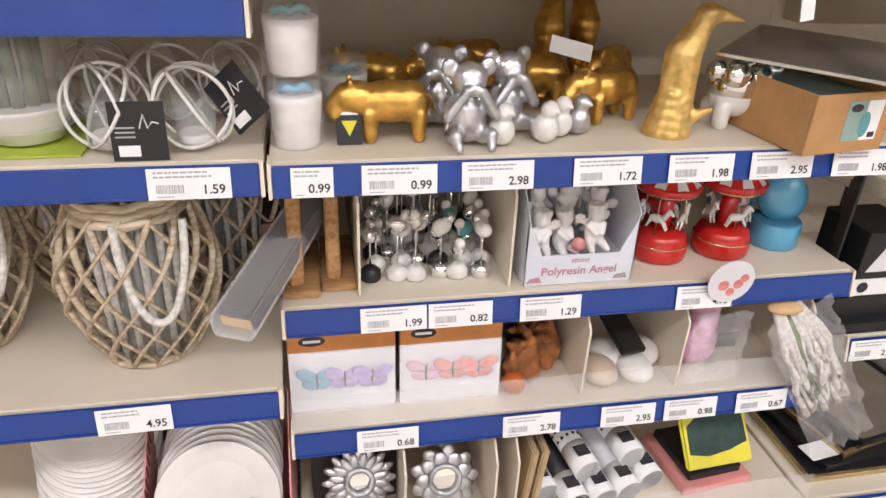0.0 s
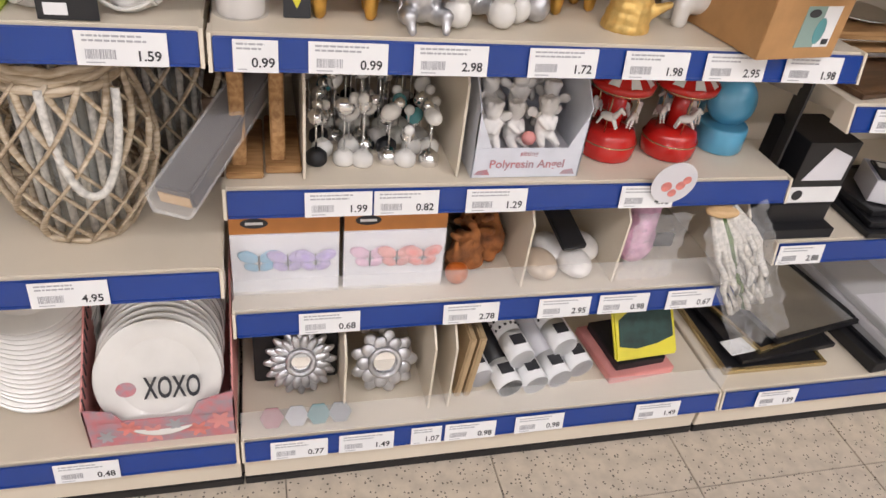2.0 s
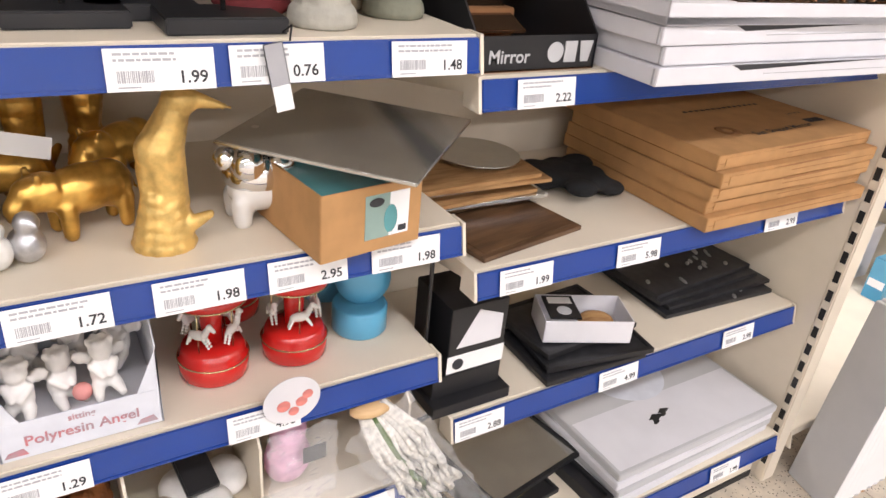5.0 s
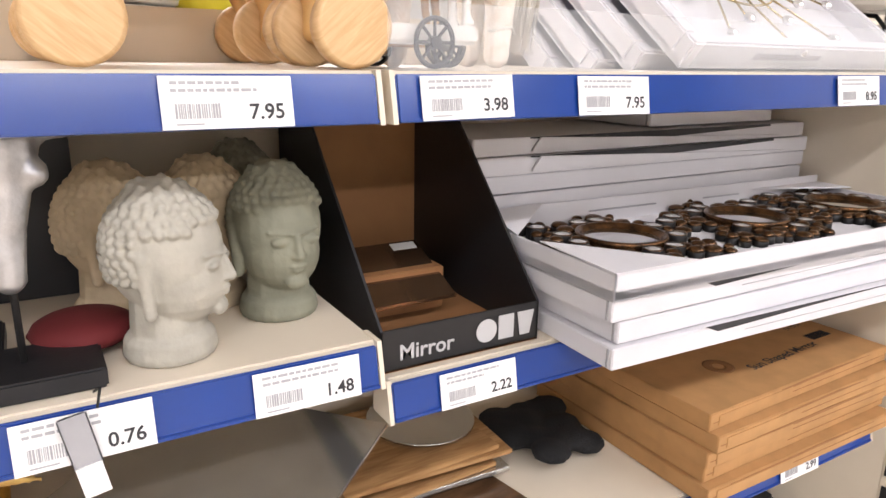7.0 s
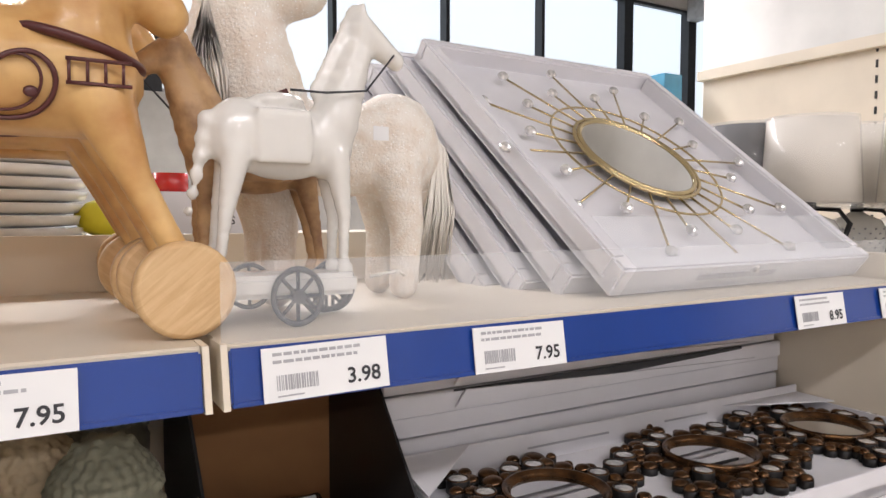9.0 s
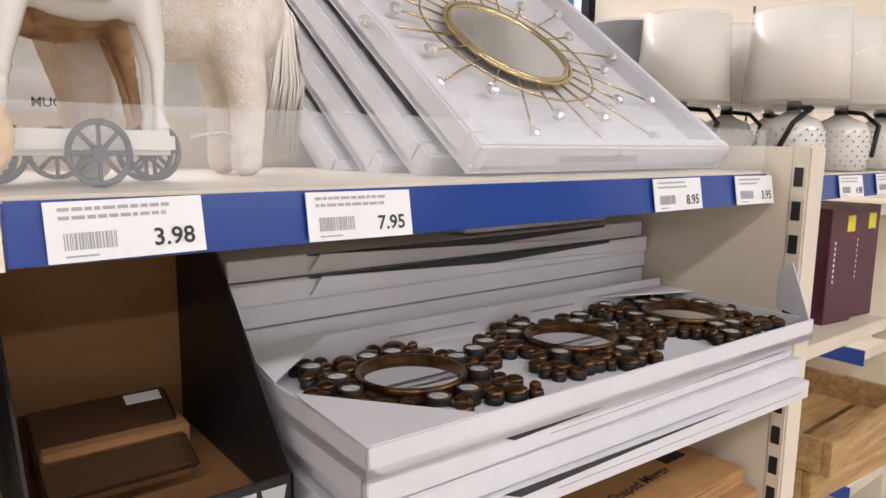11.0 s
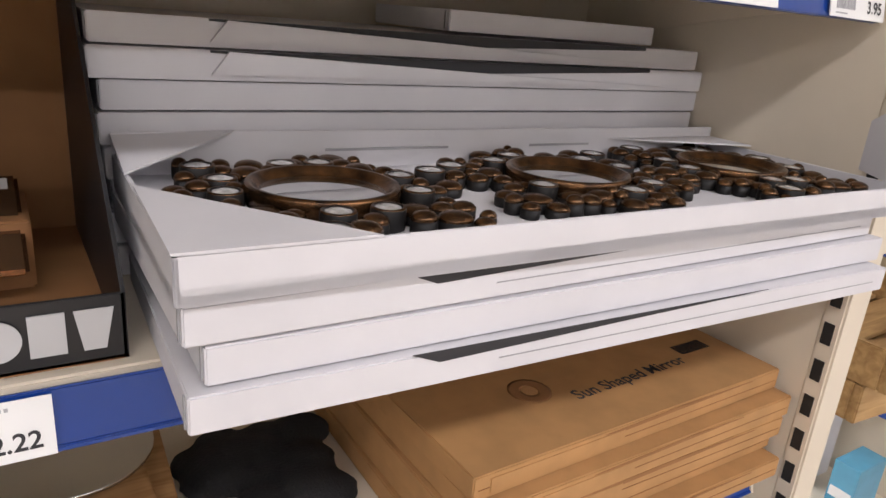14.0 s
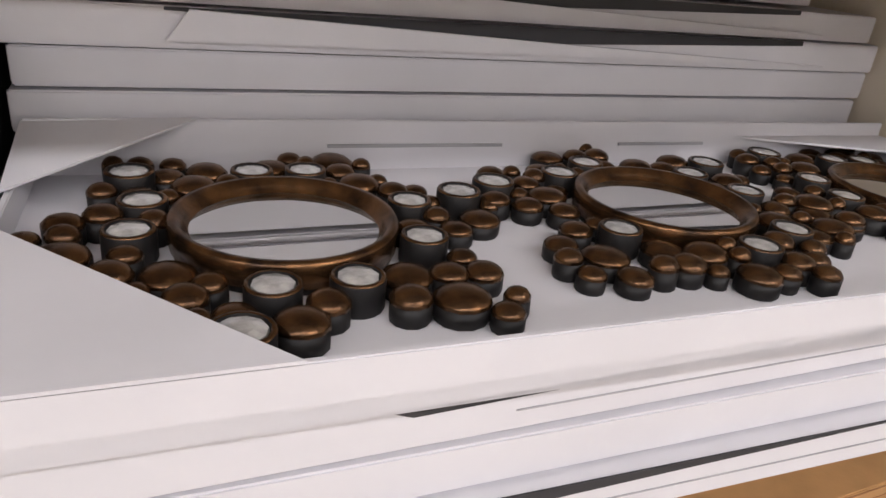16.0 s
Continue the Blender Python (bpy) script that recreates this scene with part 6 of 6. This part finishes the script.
for k in range(9):
    a = k * 0.7
    part("stalk", tube([(0.025 * math.cos(a), 0.025 * math.sin(a), 0.03), (0.032 * math.cos(a), 0.032 * math.sin(a), 0.17)], 0.008, 8), GREEN, bp)
part("wrap", lathe([(0.07, 0.03), (0.055, 0.17)], 20), FILM, bp).visible_shadow = False
copy_thing(bp, pose(-0.48, 0.12, A1))

A2 = 0.5638


def lantern(m, label):
    l = thing("wicker_lantern", m, label, "lantern", "wicker lanterns")
    def rad(u):
        return 0.062 + 0.052 * math.sin(math.pi * (0.04 + u * 0.86))
    H_ = 0.255
    for d in (-1, 1):
        for k in range(13):
            pts = []
            for i in range(19):
                u = i / 18
                a = k * math.tau / 13 + d * u * 1.75
                r = rad(u) + 0.002 * d
                pts.append((r * math.cos(a), r * math.sin(a), 0.006 + H_ * u))
            part("strip", tube(pts, 0.0056, 6, flat=0.5), WICKER, l)
    for zz, r in ((0.006, 0.066), (0.262, 0.076), (0.25, 0.08), (0.272, 0.072)):
        part("hoop", tube([(r * math.cos(a), r * math.sin(a), zz + 0.002 * math.sin(9 * a)) for a in [k * math.tau / 36 for k in range(36)]], 0.007, 7, closed=True), WICKER, l, "woven willow hoop")
    part("base", lathe([(0.062, 0), (0.064, 0.008)], 30), WICKER, l)
    for k in range(14):
        a = k * math.tau / 14
        part("stave", tube([(0.056 * math.cos(a), 0.056 * math.sin(a), 0.01), (0.062 * math.cos(a), 0.062 * math.sin(a), 0.235)], 0.006, 6), ROPE, l, "grey inner stave")
    part("glass", lathe([(0.05, 0.01), (0.05, 0.225), (0.047, 0.225), (0.047, 0.014)], 28), GLASS, l, "glass cylinder").visible_shadow = False
    part("rope_handle", tube([(0.045 * math.cos(a) + 0.03, -0.085 - 0.04 * math.sin(a), 0.20 - 0.085 * math.sin(a) + 0.055 * (1 - abs(math.sin(a)))) for a in [math.pi * k / 20 for k in range(21)]], 0.006, 8), ROPE, l, "white rope handle hanging down")
    return l


ln = lantern((-0.205, 0.105, A2, 0, 0, 8), "pale woven willow lantern with white rope handle")
copy_thing(ln, pose(-0.335, 0.30, A2, 0, 0, 60))
copy_thing(ln, pose(-0.095, 0.315, A2, 0, 0, 120))
copy_thing(ln, pose(-0.50, 0.16, A2, 0, 0, 30))
ww = thing("wrapped_plank", (-0.075, -0.03, A2 + 0.116, 16, 0, -26), "dark plank in clear plastic wrap poking off the shelf", "plank")
part("plank", box((0, 0, 0), (0.055, 0.33, 0.032), 0.003), pm("grey_plank", (0.07, 0.06, 0.06), 0.45), ww)
part("end_grain", box((0.004, -0.003, 0.004), (0.051, 0.0, 0.022), 0.001), PINE, ww)
part("wrap", box((-0.004, -0.022, -0.004), (0.059, 0.32, 0.037), 0.006), FILM, ww, "clear plastic wrap").visible_shadow = False
solid("plank_rest", box((-0.03, 0.22, A2), (0.0, 0.42, A2 + 0.15), 0.002), DARK_WOOD, (0, 0, 0), "dark wooden block standing at the shelf back", "block")
PLATE = mesh_of(lathe([(0.07, 0), (0.103, 0.009), (0.106, 0.011), (0.104, 0.012), (0.07, 0.004), (0.068, 0.0035)], 44), WHITE_GLAZE)
for k in range(17):
    p = solid("dinner_plate", PLATE, WHITE_GLAZE, pose(-0.345 - 0.004 * math.sin(k * 2.1), 0.135 + 0.0065 * k * 0.4, BZ + 0.066 + 0.0094 * k, 33, 0, 0), "white ceramic plate in a tall slanting stack", "plate", "stacked plates")
write_on(p, "xo", 0.09, INK, pose(-0.02, -0.05, 0.0127, 0, 0, 20), "brush_lettering")
px = thing("plate_box", (-0.248, -0.035, BZ), "pink flower-printed display box holding heart-lettered white plates", "display box")
part("front", box((0, 0, 0), (0.245, 0.003, 0.062), 0.0008), PINK_DARK, px, "pink flower-printed front")
part("front_corner", prism([(0.17, 0.06), (0.245, 0.06), (0.245, 0.115), (0.185, 0.095)], 0.003), PINK_DARK, px)
part("front_corner", prism([(0, 0.06), (0.06, 0.06), (0.045, 0.085), (0, 0.095)], 0.003), PINK_DARK, px)
for x in (0.003, 0.245):
    part("side", prism([(0, 0), (0.36, 0), (0.36, 0.25), (0.18, 0.24), (0, 0.1)], 0.003), PINK, px, "pink side with dark stripes", pose(x, 0, 0, 0, 0, 90))
part("bottom", box((0.003, 0.003, 0), (0.242, 0.36, 0.003), 0), PINK, px)
for k in range(12):
    for x in (0.0035, 0.2415):
        part("stripe", box((x - 0.001, 0.01 + 0.016 * k, 0.085 + 0.0115 * k), (x + 0.001, 0.014 + 0.016 * k, 0.112 + 0.0115 * k), 0), INK, px)
for k in range(6):
    r = 0.012 + 0.003 * (k % 3)
    part("printed_flower", prism([(r * (1 + 0.35 * math.cos(6 * a)) * math.cos(a), r * (1 + 0.35 * math.cos(6 * a)) * math.sin(a)) for a in [i * math.tau / 36 for i in range(36)]], 0.0006), (GREY_CARD, CORAL, PINK)[k % 3], px, "", pose(0.03 + 0.038 * k, -0.0012, 0.025 + 0.018 * (k % 2)))
for k in range(18):
    tilt = 62
    p = solid("message_plate", PLATE, WHITE_GLAZE, pose(-0.126 + 0.002 * math.sin(k * 1.7), 0.018 + 0.0145 * (17 - k), BZ + 0.112 + 0.0012 * (17 - k), tilt, 0, 0), "white ceramic plate lettered XOXO standing in a box", "plate", "plates in the pink box")
write_on(p, "XOXO", 0.036, INK, pose(-0.025, -0.036, 0.0126, 0, 0, 5) @ Matrix(((0.85, 0.3, 0, 0), (0, 1.5, 0, 0), (0, 0, 1, 0), (0, 0, 0, 1))), "brush_lettering")
part("flower_print", prism([(0.028 * math.cos(a), 0.022 * math.sin(a)) for a in [i * math.tau / 20 for i in range(20)]], 0.0006, axis="Z"), PINK_DARK, p, "", pose(-0.055, -0.02, 0.0045) @ Matrix.Diagonal((0.6, 0.6, 1, 1)))

# ---- floor tiles, last ----
TILE = 0.433
TILE_ME = mesh_of(box((0.0015, 0.0015, -0.02), (TILE - 0.0015, TILE - 0.0015, 0), 0.001), FLOOR)
rest = bmesh.new()
for i in range(-16, 28):
    for j in range(-18, 19):
        x, y = 0.947 + TILE * i, -0.165 + TILE * j
        if -6 <= i < 12 and -7 <= j < 7:
            if y > 0.02 and x < 1.9:
                bx(rest, (x + 0.0015, y + 0.0015, -0.02), (x + TILE - 0.0015, y + TILE - 0.0015, -0.0005))
            else:
                part("tile", TILE_ME, FLOOR, ground, "", pose(x, y, 0.0))
        elif -6 < x < 12.5 and -8 < y < 7.5:
            bx(rest, (x + 0.0015, y + 0.0015, -0.02), (x + TILE - 0.0015, y + TILE - 0.0015, 0))
tagged(part("tile_field", rest, FLOOR, ground, "rest of the tiled floor"), kind="stuff")
